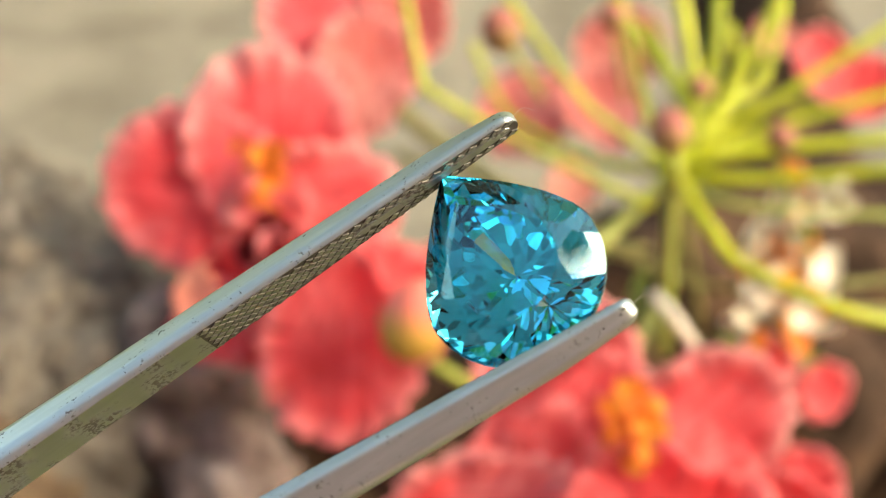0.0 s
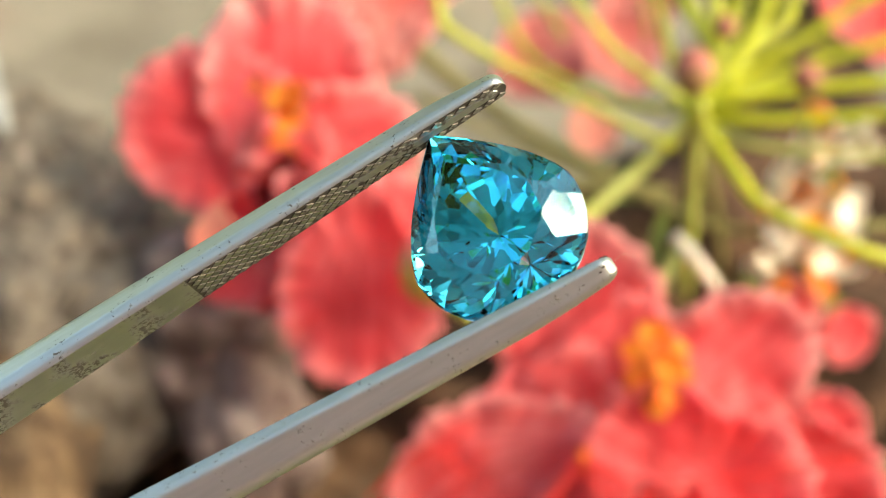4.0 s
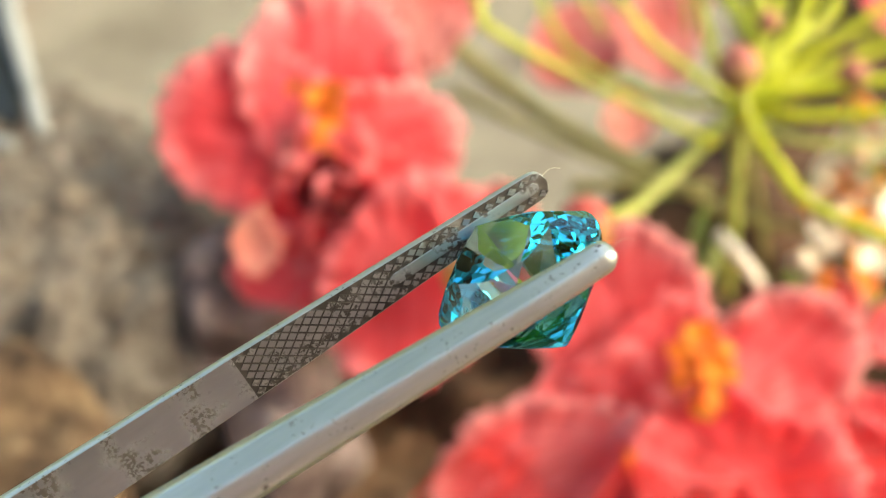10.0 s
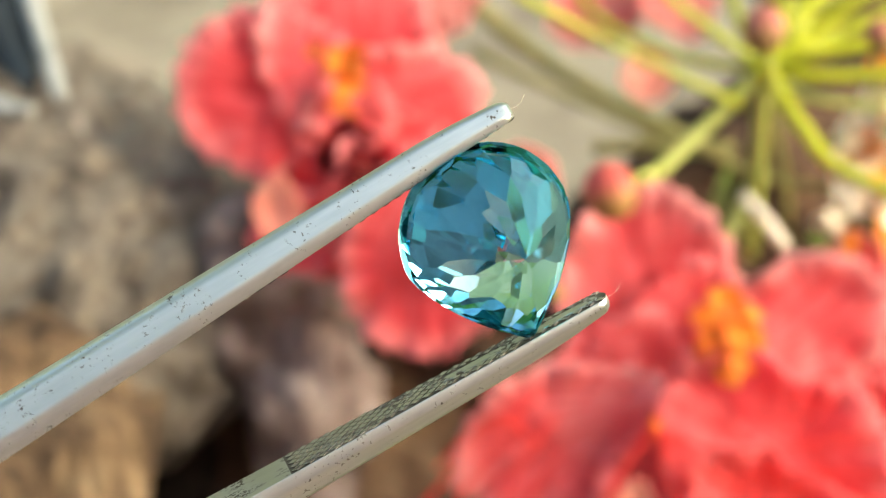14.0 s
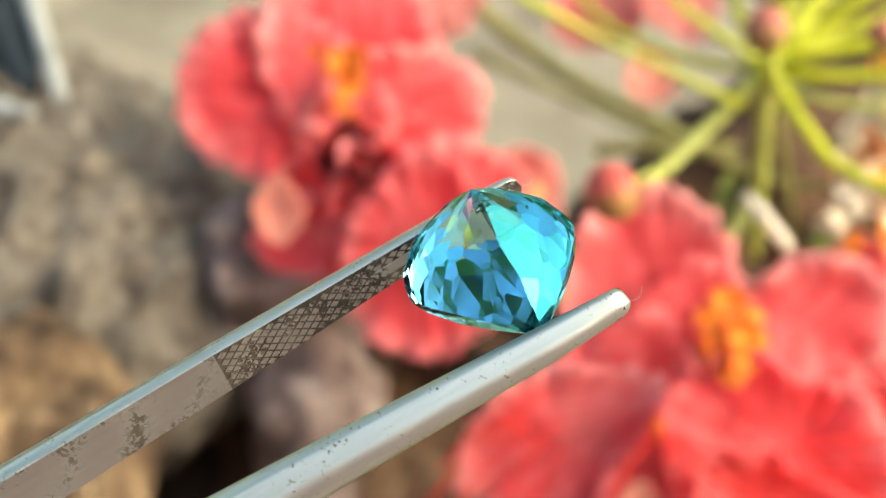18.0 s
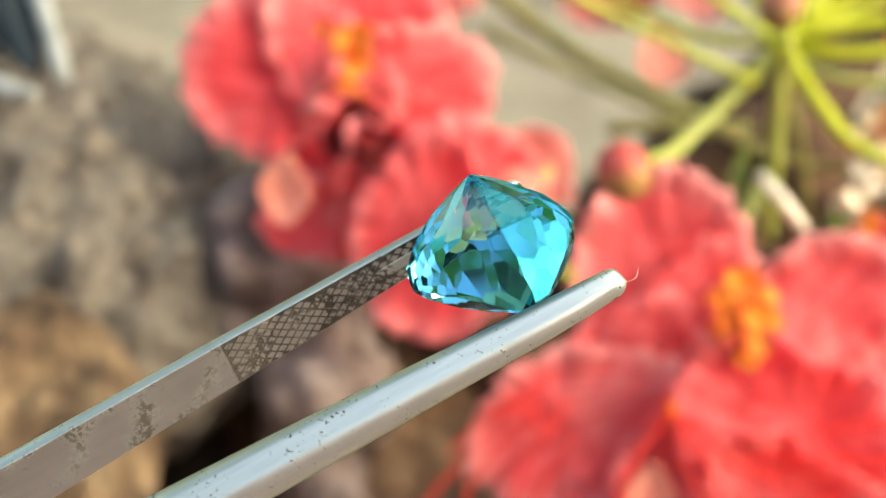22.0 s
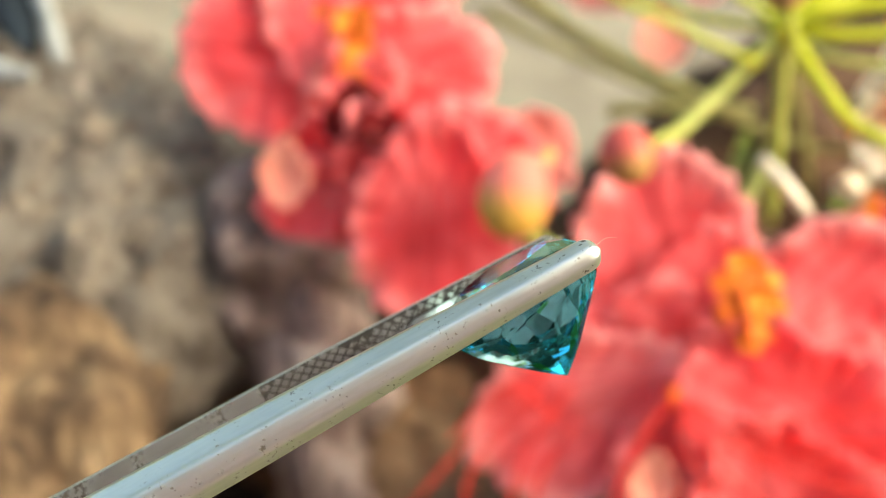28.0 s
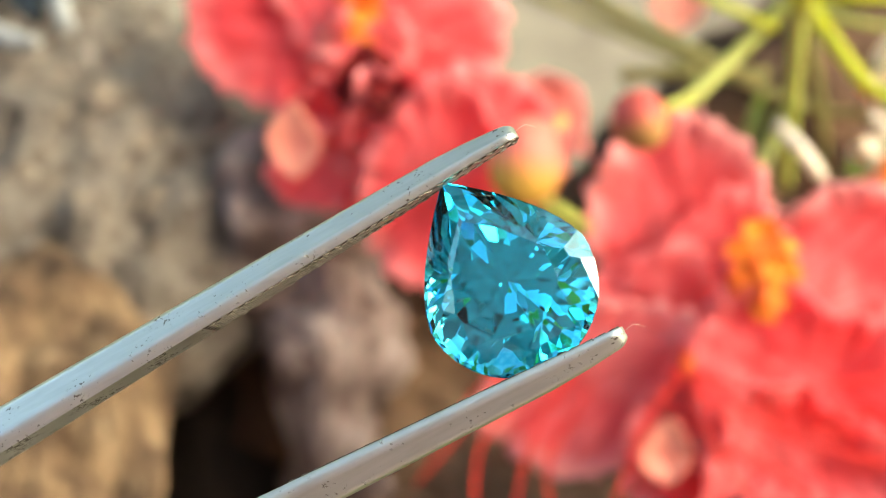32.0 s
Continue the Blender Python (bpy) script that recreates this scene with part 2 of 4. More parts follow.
EARTH = surface("pale_dusty_ground", [(0.34, (0.113, 0.098, 0.079)), (0.47, (0.182, 0.164, 0.137)), (0.60, (0.234, 0.212, 0.175)), (0.70, (0.20, 0.152, 0.126))], 24, 160, 0.9, 0.4, 0.002, None, 0.3)


def reddish_reflector(m):
    """Unseen mottled red-brown patch before the wall, added for the steel's and stone's reflections."""
    n, l = m.node_tree.nodes, m.node_tree.links
    co = n.new("ShaderNodeTexCoord")
    off = n.new("ShaderNodeVectorMath")
    off.operation = "SUBTRACT"
    off.inputs[1].default_value = (0, -0.45, 0)
    l.new(co.outputs["Object"], off.inputs[0])
    far = n.new("ShaderNodeVectorMath")
    far.operation = "LENGTH"
    l.new(off.outputs[0], far.inputs[0])
    add = n.new("ShaderNodeMath")
    add.operation = "MULTIPLY_ADD"
    add.inputs[1].default_value = 0.3
    l.new(noise_tex(n, l, 9, 3), add.inputs[0])
    l.new(far.outputs["Value"], add.inputs[2])
    zone = ramp(n, l, add.outputs[0], [(0.58, (1, 1, 1)), (0.76, (0, 0, 0))])
    p = n["Principled BSDF"]
    old = p.inputs["Base Color"].links[0].from_socket
    mottle = noise_tex(n, l, 17, 5, 0.62)
    patch_tint = ramp(n, l, mottle, [(0.36, (0.025, 0.018, 0.016)), (0.46, (0.11, 0.07, 0.06)), (0.53, (0.33, 0.21, 0.19)), (0.62, (0.48, 0.36, 0.33)), (0.68, (0.10, 0.10, 0.05))])
    l.new(mix(n, l, old, patch_tint, zone), p.inputs["Base Color"])


reddish_reflector(EARTH)
# Near-white base: the brightness of glints is put into the colour.
LEAF_DRY = surface("glint_white_leaf", [(0.3, (0.70, 0.62, 0.46)), (0.7, (0.93, 0.90, 0.82))], 160, 700, 0.2, 0.4, 0.0004, None, 0.15, 0.15, 0.8)
LEAF = surface("green_leaf", [(0.3, (0.08, 0.14, 0.02)), (0.7, (0.22, 0.30, 0.04))], 120, 600, 0.45, 0.3, 0.0004, None, 0.3, 0.25, 0.5)
LEAF_LOW = surface("yellow_green_leaflet", [(0.3, (0.10, 0.17, 0.015)), (0.55, (0.26, 0.34, 0.03)), (0.75, (0.45, 0.48, 0.06))], 40, 500, 0.4, 0.3, 0.0004, None, 0.2, 0.4, 0.5)
LEAF_TREE = surface("sunlit_tree_leaf", [(0.3, (0.10, 0.17, 0.018)), (0.55, (0.20, 0.29, 0.03)), (0.75, (0.34, 0.40, 0.05))], 9, 60, 0.4, 0.3, 0.001, None, 0.25, 0.4, 0.5)
# Dark and pale blotches vary what the stone mirrors of the added wall.
PLASTER = surface("mottled_pink_wall", [(0.36, (0.20, 0.12, 0.13)), (0.44, (0.54, 0.32, 0.34)), (0.50, (0.76, 0.46, 0.49)), (0.60, (0.84, 0.58, 0.61)), (0.68, (0.56, 0.50, 0.51))], 11, 130, 0.9, 0.4, 0.004, None, 0.3)
# Light and dark greens give the stone's facets something uneven to reflect.
GREEN_WALL = surface("mottled_green_wall", [(0.36, (0.05, 0.08, 0.03)), (0.46, (0.22, 0.30, 0.15)), (0.54, (0.38, 0.45, 0.31)), (0.66, (0.52, 0.58, 0.44))], 4.5, 120, 0.85, 0.4, 0.003, None, 0.25)
CLOTH_DARK = surface("dark_blue_cloth", [(0.3, (0.008, 0.012, 0.018)), (0.7, (0.03, 0.045, 0.06))], 80, 900, 0.85, 0.3, 0.0004, None, 0.3)
CLOTH_PALE = surface("pale_grey_hem", [(0.3, (0.20, 0.22, 0.23)), (0.7, (0.34, 0.36, 0.37))], 80, 900, 0.85, 0.3, 0.0004, None, 0.3)
FUR = surface("white_ginger_fur", [(0.0, (0.40, 0.435, 0.47)), (0.60, (0.43, 0.465, 0.50)), (0.66, (0.38, 0.25, 0.12)), (0.8, (0.33, 0.20, 0.09))], 16, 500, 0.9, 0.5, 0.002, None, 0.15)


# ---- mesh helpers ----
def to_mesh(name, bm, smooth=True):
    me = bpy.data.meshes.new(name)
    bmesh.ops.recalc_face_normals(bm, faces=bm.faces)
    bm.to_mesh(me)
    bm.free()
    for f in me.polygons:
        f.use_smooth = smooth
    return me


def part(name, bm, material, parent=None, label="", smooth=True, at=None):
    """One mesh object under a thing or a part."""
    me = to_mesh(name, bm, smooth)
    me.materials.append(material)
    ob = new(name, me)
    if parent is not None:
        ob.parent = parent
    if at is not None:
        ob.matrix_basis = at
    return tagged(ob, label)


def loft(rings, closed_ends=True):
    """A skin over rings of equal length."""
    bm = bmesh.new()
    vs = [[bm.verts.new(p) for p in r] for r in rings]
    k = len(vs[0])
    for a, b in zip(vs, vs[1:]):
        for i in range(k):
            bm.faces.new((a[i], a[(i + 1) % k], b[(i + 1) % k], b[i]))
    if closed_ends:
        bm.faces.new(vs[0])
        bm.faces.new(vs[-1])
    return bm


def glide(points, steps):
    """A smooth line through the points (Catmull-Rom)."""
    p = [Vector(q) for q in points]
    if len(p) == 2:
        return [p[0].lerp(p[1], i / steps) for i in range(steps + 1)]
    p = [2 * p[0] - p[1]] + p + [2 * p[-1] - p[-2]]
    out = []
    for i in range(1, len(p) - 2):
        a, b, c, d = p[i - 1:i + 3]
        for j in range(steps):
            t = j / steps
            out.append(0.5 * ((2 * b) + (c - a) * t + (2 * a - 5 * b + 4 * c - d) * t * t + (3 * b - a - 3 * c + d) * t ** 3))
    out.append(p[-2])
    return out


def tube(points, radii, sides=10, steps=6, rough=0.0, grain=200.0, squash=1.0):
    """A round bar along a smooth line; radii run from end to end."""
    line = glide(points, steps)
    rings = []
    n = len(line)
    for i, p in enumerate(line):
        d = (line[min(i + 1, n - 1)] - line[max(i - 1, 0)]).normalized()
        side = d.cross(Vector((0, 0, 1)))
        side = side.normalized() if side.length > 1e-4 else Vector((1, 0, 0))
        up = side.cross(d).normalized()
        u = i / (n - 1) * (len(radii) - 1)
        j = min(int(u), len(radii) - 2)
        r = radii[j] + (radii[j + 1] - radii[j]) * (u - j)
        ring = []
        for k in range(sides):
            a = 2 * math.pi * k / sides
            q = p + (side * math.cos(a) + up * (math.sin(a) * squash)) * r
            if rough:
                q += (q - p).normalized() * rough * (noise.fractal(q * grain, 0.9, 2.1, 4))
            ring.append(q)
        rings.append(ring)
    return loft(rings)


def lump(rx, ry, rz, rough=0.0, grain=100.0, seg=28, rows=18):
    """A rounded, uneven solid about its own origin."""
    bm = bmesh.new()
    bmesh.ops.create_uvsphere(bm, u_segments=seg, v_segments=rows, radius=1)
    for v in bm.verts:
        n = v.co.normalized()
        q = Vector((n.x * rx, n.y * ry, n.z * rz))
        if rough:
            q += n * rough * noise.fractal(q * grain + Vector((3, 7, 1)), 0.9, 2.1, 4)
        v.co = q
    return bm


# Right, up and towards the viewer of the bunch, which leans back by 30 degrees.
LEAN = Matrix(((1, 0, 0), (0, 0.5, -0.8660254), (0, 0.8660254, 0.5))).to_4x4()


def leaned(place, spin=0, tip=0, side=0):
    """A pose at place that faces the open side of the bunch, spun in its plane and tipped."""
    return Matrix.Translation(place) @ LEAN @ pose(0, 0, 0, tip, side, spin)


# ---- ground ----
bm = bmesh.new()
span = [-400, -60, -10, -3] + [-1.2 + 0.06 * i for i in range(41)] + [3, 10, 60, 400]
grid = [[bm.verts.new((x, y, 0 if max(abs(x), abs(y)) > 2 else 0.004 * noise.noise(Vector((x * 9, y * 9, 0))))) for x in span] for y in span]
for j in range(len(span) - 1):
    for i in range(len(span) - 1):
        bm.faces.new((grid[j][i], grid[j][i + 1], grid[j + 1][i + 1], grid[j + 1][i]))
tagged(part("ground", bm, EARTH), "pale dusty beige ground with faint reddish patches", "ground", kind="structure")


# ---- low unseen wall, added to turn the steel's lower faces pink ----
bm = bmesh.new()
bmesh.ops.create_cube(bm, size=1, matrix=pose(-0.05, -0.48, 0.41) @ Matrix.Diagonal((2.7, 0.06, 0.84, 1)))
bmesh.ops.bevel(bm, geom=bm.edges[:], offset=0.004, segments=2, affect="EDGES")
tagged(part("reflector_wall_south", bm, PLASTER, smooth=False), "unseen low mottled pink wall, added for reflections in steel and stone", "wall", kind="structure")


# ---- plain unseen wall, added for green reflections in the steel and stone ----
def added_wall(name, x, y, wide, deep, high, material, label):
    bm = bmesh.new()
    bmesh.ops.create_cube(bm, size=1, matrix=pose(x, y, high / 2 - 0.01) @ Matrix.Diagonal((wide, deep, high + 0.02, 1)))
    bmesh.ops.bevel(bm, geom=bm.edges[:], offset=0.006, segments=2, affect="EDGES")
    tagged(part(name, bm, material, smooth=False), label, "wall", kind="structure")


added_wall("reflector_wall_north", 0.2, 1.95, 4.2, 0.12, 1.3, GREEN_WALL, "unseen mottled green wall, added for green reflections")


# ---- log and wood ----
def log_thing():
    log = tagged(new("log"), "old weathered grey-brown log lying on the ground", "log")
    top = part("bark", tube([(-0.1932, 0.2609, 0.0719), (-0.1019, 0.2354, 0.0777), (-0.0648, 0.2202, 0.0774), (-0.0489, 0.2138, 0.0743), (-0.0402, 0.2126, 0.0643)], [0.042, 0.040, 0.037, 0.030, 0.014], 96, 34, 0.0030, 120, 1.0), BARK, log, "grey-brown lumpy bark")
    # the split, tan side below, down to the ground
    part("split_side", tube([(-0.1739, 0.2080, 0.0403), (-0.0934, 0.1959, 0.0553), (-0.0719, 0.1921, 0.0607), (-0.0625, 0.1926, 0.0597), (-0.0546, 0.1943, 0.0566)], [0.036, 0.036, 0.034, 0.033, 0.029], 84, 30, 0.005, 100, 1.0), WOOD, log, "tan split wood with upright streaks")
    flakes = bmesh.new()
    rl = random.Random(3)
    grain = Vector((0.55, 0.42, 0.72))
    spots = [(v.co.copy(), v.normal.copy()) for v in top.data.vertices if v.normal.y < 0.5 and v.normal.z > -0.3 and v.co.x > -0.1]
    for i in range(480):
        p, nrm = rl.choice(spots)
        run = (grain - nrm * grain.dot(nrm)).normalized()
        turn = Matrix((run, nrm.cross(run), nrm)).transposed().to_4x4()
        m = Matrix.Translation(p) @ turn @ pose(0, 0, 0, rl.uniform(-15, 15), rl.uniform(-15, 15), rl.gauss(0, 22))
        a, b, h = rl.uniform(0.0010, 0.0036), rl.uniform(0.0005, 0.0012), rl.uniform(0.0001, 0.0005)
        base = [flakes.verts.new(m @ Vector((a * math.cos(k) * rl.uniform(0.7, 1.2), b * math.sin(k) * rl.uniform(0.7, 1.2), -0.0006))) for k in (0, 1.05, 2.1, 3.14, 4.2, 5.2)]
        peak = [flakes.verts.new(m @ Vector((a * 0.7 * math.cos(k), b * 0.7 * math.sin(k), h))) for k in (0, 1.05, 2.1, 3.14, 4.2, 5.2)]
        for k in range(6):
            flakes.faces.new((base[k], base[(k + 1) % 6], peak[(k + 1) % 6], peak[k]))
        flakes.faces.new(peak)
    tagged(part("flaking_bark", flakes, FLAKE, log, smooth=False), kind="stuff")
    return log


log_thing()
burl = tagged(new("burl"), "grey-pink knobbly burl of wood beside a dark crevice", "burl")
part("knob", lump(0.0115, 0.013, 0.0135, 0.005, 110, 56, 36), BURL, burl, at=Matrix.Translation((-0.0286, 0.2051, 0.0892)))
part("knob", lump(0.0095, 0.012, 0.018, 0.005, 90, 56, 36), BURL, burl, at=Matrix.Translation((-0.0228, 0.1996, 0.0696)))
part("knob", lump(0.0085, 0.012, 0.05, 0.005, 90, 48, 30), BURL, burl, at=Matrix.Translation((-0.0219, 0.1937, 0.0354)))
# Dark tube set into the crevice to stand for its shade.
part("root", tube([(-0.0455, 0.2363, 0.0793), (-0.0433, 0.2212, 0.0591), (-0.0424, 0.2026, 0.0269)], [0.009, 0.014, 0.018], 32, 14, 0.004, 80), CREVICE_SHADE, burl, "near-black wood filling the crevice as its shade")
dark_log = tagged(new("fallen_branch"), "thick dark brown branch lying behind the flowers", "branch")
part("bark", tube([(-0.0569, 0.2245, 0.0388), (-0.0127, 0.2237, 0.0515), (0.0210, 0.2342, 0.0557), (0.0632, 0.2558, 0.0630), (0.1221, 0.2777, 0.0610)], [0.024, 0.026, 0.027, 0.030, 0.03], 56, 20, 0.008, 60), DARKWOOD, dark_log)
part("root", tube([(-0.0207, 0.2173, 0.0563), (-0.0021, 0.2019, 0.0457), (0.0281, 0.1937, 0.0354), (0.0845, 0.2011, 0.0283)], [0.018, 0.024, 0.028, 0.03], 48, 16, 0.008, 60), BROWNWOOD, dark_log)
part("root", tube([(-0.0170, 0.1965, 0.0203), (0.0292, 0.1873, 0.0044), (0.0972, 0.1942, -0.0036)], [0.03, 0.04, 0.03], 40, 16, 0.008, 60), BROWNWOOD, dark_log)

# Two dark roots added behind the stems, coloured as the shaded gaps there.
part("root", tube([(0.0386, 0.2420, 0.0691), (0.0601, 0.2575, 0.0761), (0.0737, 0.2786, 0.0825), (0.0762, 0.3026, 0.0942), (0.0797, 0.3346, 0.1195)], [0.012, 0.015, 0.014, 0.012, 0.012], 40, 14, 0.005, 80), DARKWOOD, dark_log)
part("root", tube([(0.0561, 0.2566, 0.0845), (0.0597, 0.2925, 0.0866), (0.0652, 0.3224, 0.0984), (0.0653, 0.3450, 0.1176)], [0.004, 0.005, 0.005, 0.004], 24, 12, 0.002, 120), DARKWOOD, dark_log)


# ---- unseen tree: leaves stand in the stone's table, crown breaks up its sky ----
def leaf_blade(bm, m, long, wide):
    """A small folded leaf of four faces along its own x."""
    rib = [bm.verts.new(m @ Vector((u * long, 0, 0.10 * long * u * (1 - u)))) for u in (0, 0.45, 1)]
    up, down = (bm.verts.new(m @ Vector((0.42 * long, k * wide, 0.22 * wide))) for k in (1, -1))
    for f in ((rib[0], rib[1], up), (rib[1], rib[2], up), (rib[1], rib[0], down), (rib[2], rib[1], down)):
        bm.faces.new(f)


def tree_thing():
    tree = tagged(new("tree"), "unseen slim tree with yellow-green leaves, spread for the stone's reflections", "tree")
    fork = Vector((-0.62, 1.42, 0.72))
    part("trunk", tube([(-0.78, 1.62, -0.03), (-0.74, 1.57, 0.3), (-0.68, 1.48, 0.55), fork], [0.055, 0.045, 0.04, 0.034], 24, 12, 0.008, 18), BROWNWOOD, tree)
    rt = random.Random(17)
    clumps = []
    for i in range(54):
        az, el, far = radians(rt.uniform(-92, 42)), radians(14 + 48 * rt.random() ** 0.9), rt.uniform(0.85, 1.35)
        clumps.append(Vector((math.sin(az) * math.cos(el), 0.1 + math.cos(az) * math.cos(el), 0.17 / far + math.sin(el))) * far)
    # sparser boughs over the log, added to dapple the sky the stone reflects
    for i in range(30):
        az, el, far = radians(rt.uniform(75, 300)), radians(rt.uniform(44, 68)), rt.uniform(0.95, 1.3)
        clumps.append(Vector((math.sin(az) * math.cos(el), 0.1 + math.cos(az) * math.cos(el), 0.17 / far + math.sin(el))) * far)
    for end in ((0.5, 0.2, 1.15), (-0.35, -0.4, 1.15), (-0.95, 0.35, 1.15), (-0.40, 0.75, 1.25), (0.45, 1.05, 1.05), (-1.1, 0.95, 0.95), (0.05, 0.7, 1.2)):
        end = Vector(end)
        part("limb", tube([fork, fork.lerp(end, 0.5) + Vector((0, 0, 0.12)), end], [0.026, 0.016, 0.007], 12, 10, 0.003, 30), BROWNWOOD, tree)
    bm = bmesh.new()
    for c in clumps:
        spread = rt.uniform(0.07, 0.13)
        for k in range(rt.randint(22, 40)):
            at = c + Vector((rt.gauss(0, spread), rt.gauss(0, spread), rt.gauss(0, spread * 0.6)))
            m = Matrix.Translation(at) @ pose(0, 0, 0, rt.uniform(-50, 50), rt.uniform(-40, 60), rt.uniform(0, 360))
            long = rt.uniform(0.045, 0.085)
            leaf_blade(bm, m, long, long * rt.uniform(0.22, 0.32))
    me = bpy.data.meshes.new("crown")
    bm.to_mesh(me)
    bm.free()
    me.materials.append(LEAF_TREE)
    crown = new("crown", me)
    crown.parent = tree
    return tree


tree_thing()


# ---- flowers ----
def petal_mesh(r, seed, ruffle=1.0, cup=0.25, long=1.1):
    """A round crinkled petal with a narrow claw towards -y, about its blade's centre."""
    bm = bmesh.new()
    rings, seg = 13, 120
    o = Vector((seed * 3.1, seed * 1.7, seed * 0.9))
    mid = bm.verts.new((0, 0, 0))
    prev = None
    rows = []
    for i in range(1, rings + 1):
        s = i / rings
        row = []
        for k in range(seg):
            a = 2 * math.pi * k / seg
            c, sn = math.cos(a), math.sin(a)
            e = 1 + 0.10 * noise.noise(Vector((c * 1.5, sn * 1.5, 0)) + o) + 0.05 * s * noise.noise(Vector((c * 5, sn * 5, 2)) + o)
            # the frilled margin: uneven small teeth
            e += s ** 4 * (0.10 * noise.noise(Vector((c * 8, sn * 8, 5)) + o) + 0.10 * noise.noise(Vector((c * 17, sn * 17, 7)) + o))
            claw = max(0.0, -sn - 0.75) * 1.6
            x = r * s * e * c * (1 - 0.2 * claw)
            y = r * s * e * sn * (long if sn > 0 else 1) * (1 + claw)
            z = r * cup * (s * s * 0.8) + ruffle * r * (s ** 2 * 0.12 * noise.noise(Vector((c * 2.2, sn * 2.2, 1)) + o) + s ** 3.5 * 0.13 * noise.noise(Vector((c * 6, sn * 6, s)) + o) + s ** 6 * 0.15 * noise.noise(Vector((c * 15, sn * 15, s)) + o))
            z += r * 0.06 * noise.noise(Vector((x / r * 2.5, y / r * 2.5, 0)) + o)
            row.append(bm.verts.new((x, y, z)))
        rows.append(row)
    for k in range(seg):
        bm.faces.new((mid, rows[0][k], rows[0][(k + 1) % seg]))
    for p, q in zip(rows, rows[1:]):
        for k in range(seg):
            bm.faces.new((p[k], q[k], q[(k + 1) % seg], p[(k + 1) % seg]))
    return bm


def petal(parent, place, r, spin=0, tip=0, side=0, material=None, seed=1, ruffle=1.0, cup=0.25, long=1.1, label=""):
    ob = part("petal", petal_mesh(r, seed, ruffle, cup, long), material or PETAL, parent, label, at=leaned(place, spin, tip, side))
    thick = ob.modifiers.new("thickness", "SOLIDIFY")
    thick.thickness = 0.0003
    return ob


def crumple(parent, place, r, seed, material=None, label="orange crumpled inner petal", spin=0, tip=20):
    return petal(parent, place, r, spin, tip, 0, material or ORANGE, seed, 2.0, 0.25, 1.2, label)


def filament(parent, points, r=0.00035, tip=True):
    f = part("stamen", tube(points, [r, r, r * 0.7], 7, 8), FILAMENT, parent)
    return f


def flower_left():
    f = tagged(new("flower"), "red crinkled flower with an orange centre on the log", "flower")
    petal(f, (-0.0269, 0.2057, 0.1204), 0.0122, 75, -4, -6, PETAL, 11, 0.7, 0.06)
    petal(f, (-0.0167, 0.2078, 0.1258), 0.0128, -4, 6, 4, PETAL_PINK, 12, 0.7, 0.06)
    petal(f, (-0.0097, 0.2039, 0.1183), 0.0098, -88, -6, 16, PETAL_PINK, 13, 0.8, 0.08, 1.2)
    petal(f, (-0.0139, 0.2095, 0.1148), 0.0128, 180, -6, 0, PETAL, 14, 0.6, 0.05)
    petal(f, (-0.0103, 0.1955, 0.1086), 0.0095, 200, -35, 10, PETAL, 15, 1.4, 0.3, 1.1)
    petal(f, (-0.0206, 0.1992, 0.1091), 0.0060, 150, -25, 0, PETAL, 19, 1.5, 0.3, 1.1)
    crumple(f, (-0.0203, 0.2020, 0.1284), 0.0010, 16, spin=286, tip=24)
    crumple(f, (-0.0173, 0.2015, 0.1276), 0.0016, 19, spin=300, tip=-11)
    crumple(f, (-0.0149, 0.2014, 0.1283), 0.0013, 22, spin=262, tip=25)
    crumple(f, (-0.0159, 0.2010, 0.1260), 0.0017, 25, spin=95, tip=-23)
    crumple(f, (-0.0186, 0.2007, 0.1262), 0.0009, 28, spin=72, tip=-24)
    crumple(f, (-0.0166, 0.1996, 0.1240), 0.0015, 31, spin=355, tip=-30)
    crumple(f, (-0.0147, 0.1999, 0.1242), 0.0009, 34, spin=202, tip=22)
    crumple(f, (-0.0175, 0.1988, 0.1221), 0.0011, 37, spin=315, tip=-15)
    crumple(f, (-0.0160, 0.1981, 0.1210), 0.0008, 40, spin=270, tip=-27)
    petal(f, (-0.0162, 0.1958, 0.1171), 0.0044, 185, -30, 0, PETAL_DARK, 17, 2.0, 0.5, 1.1, "dark red folded throat")
    petal(f, (-0.0124, 0.1957, 0.1150), 0.0040, 215, -30, 0, PETAL_DARK, 27, 2.0, 0.5, 1.1, "dark red folded throat")
    for i, q in enumerate(((-0.0145, 0.1938, 0.1187), (-0.0128, 0.1925, 0.1165), (-0.0163, 0.1933, 0.1167))):
        petal(f, q, 0.0024, 60 * i, -10, 15 * i, PETAL_DARK, 61 + i, 2.6, 0.4, 1.1, "dark red folded throat")
    petal(f, (-0.0252, 0.1911, 0.1113), 0.0034, 170, -20, 10, SALMON, 18, 0.4, 0.35, 1.5, "salmon-pink sepal")
    part("pedicel", tube([(-0.0172, 0.2092, 0.1123), (-0.0123, 0.2191, 0.0995), (0.0014, 0.2217, 0.0839)], [0.0009, 0.0009, 0.001], 8), STEM_PALE, f)
    return f


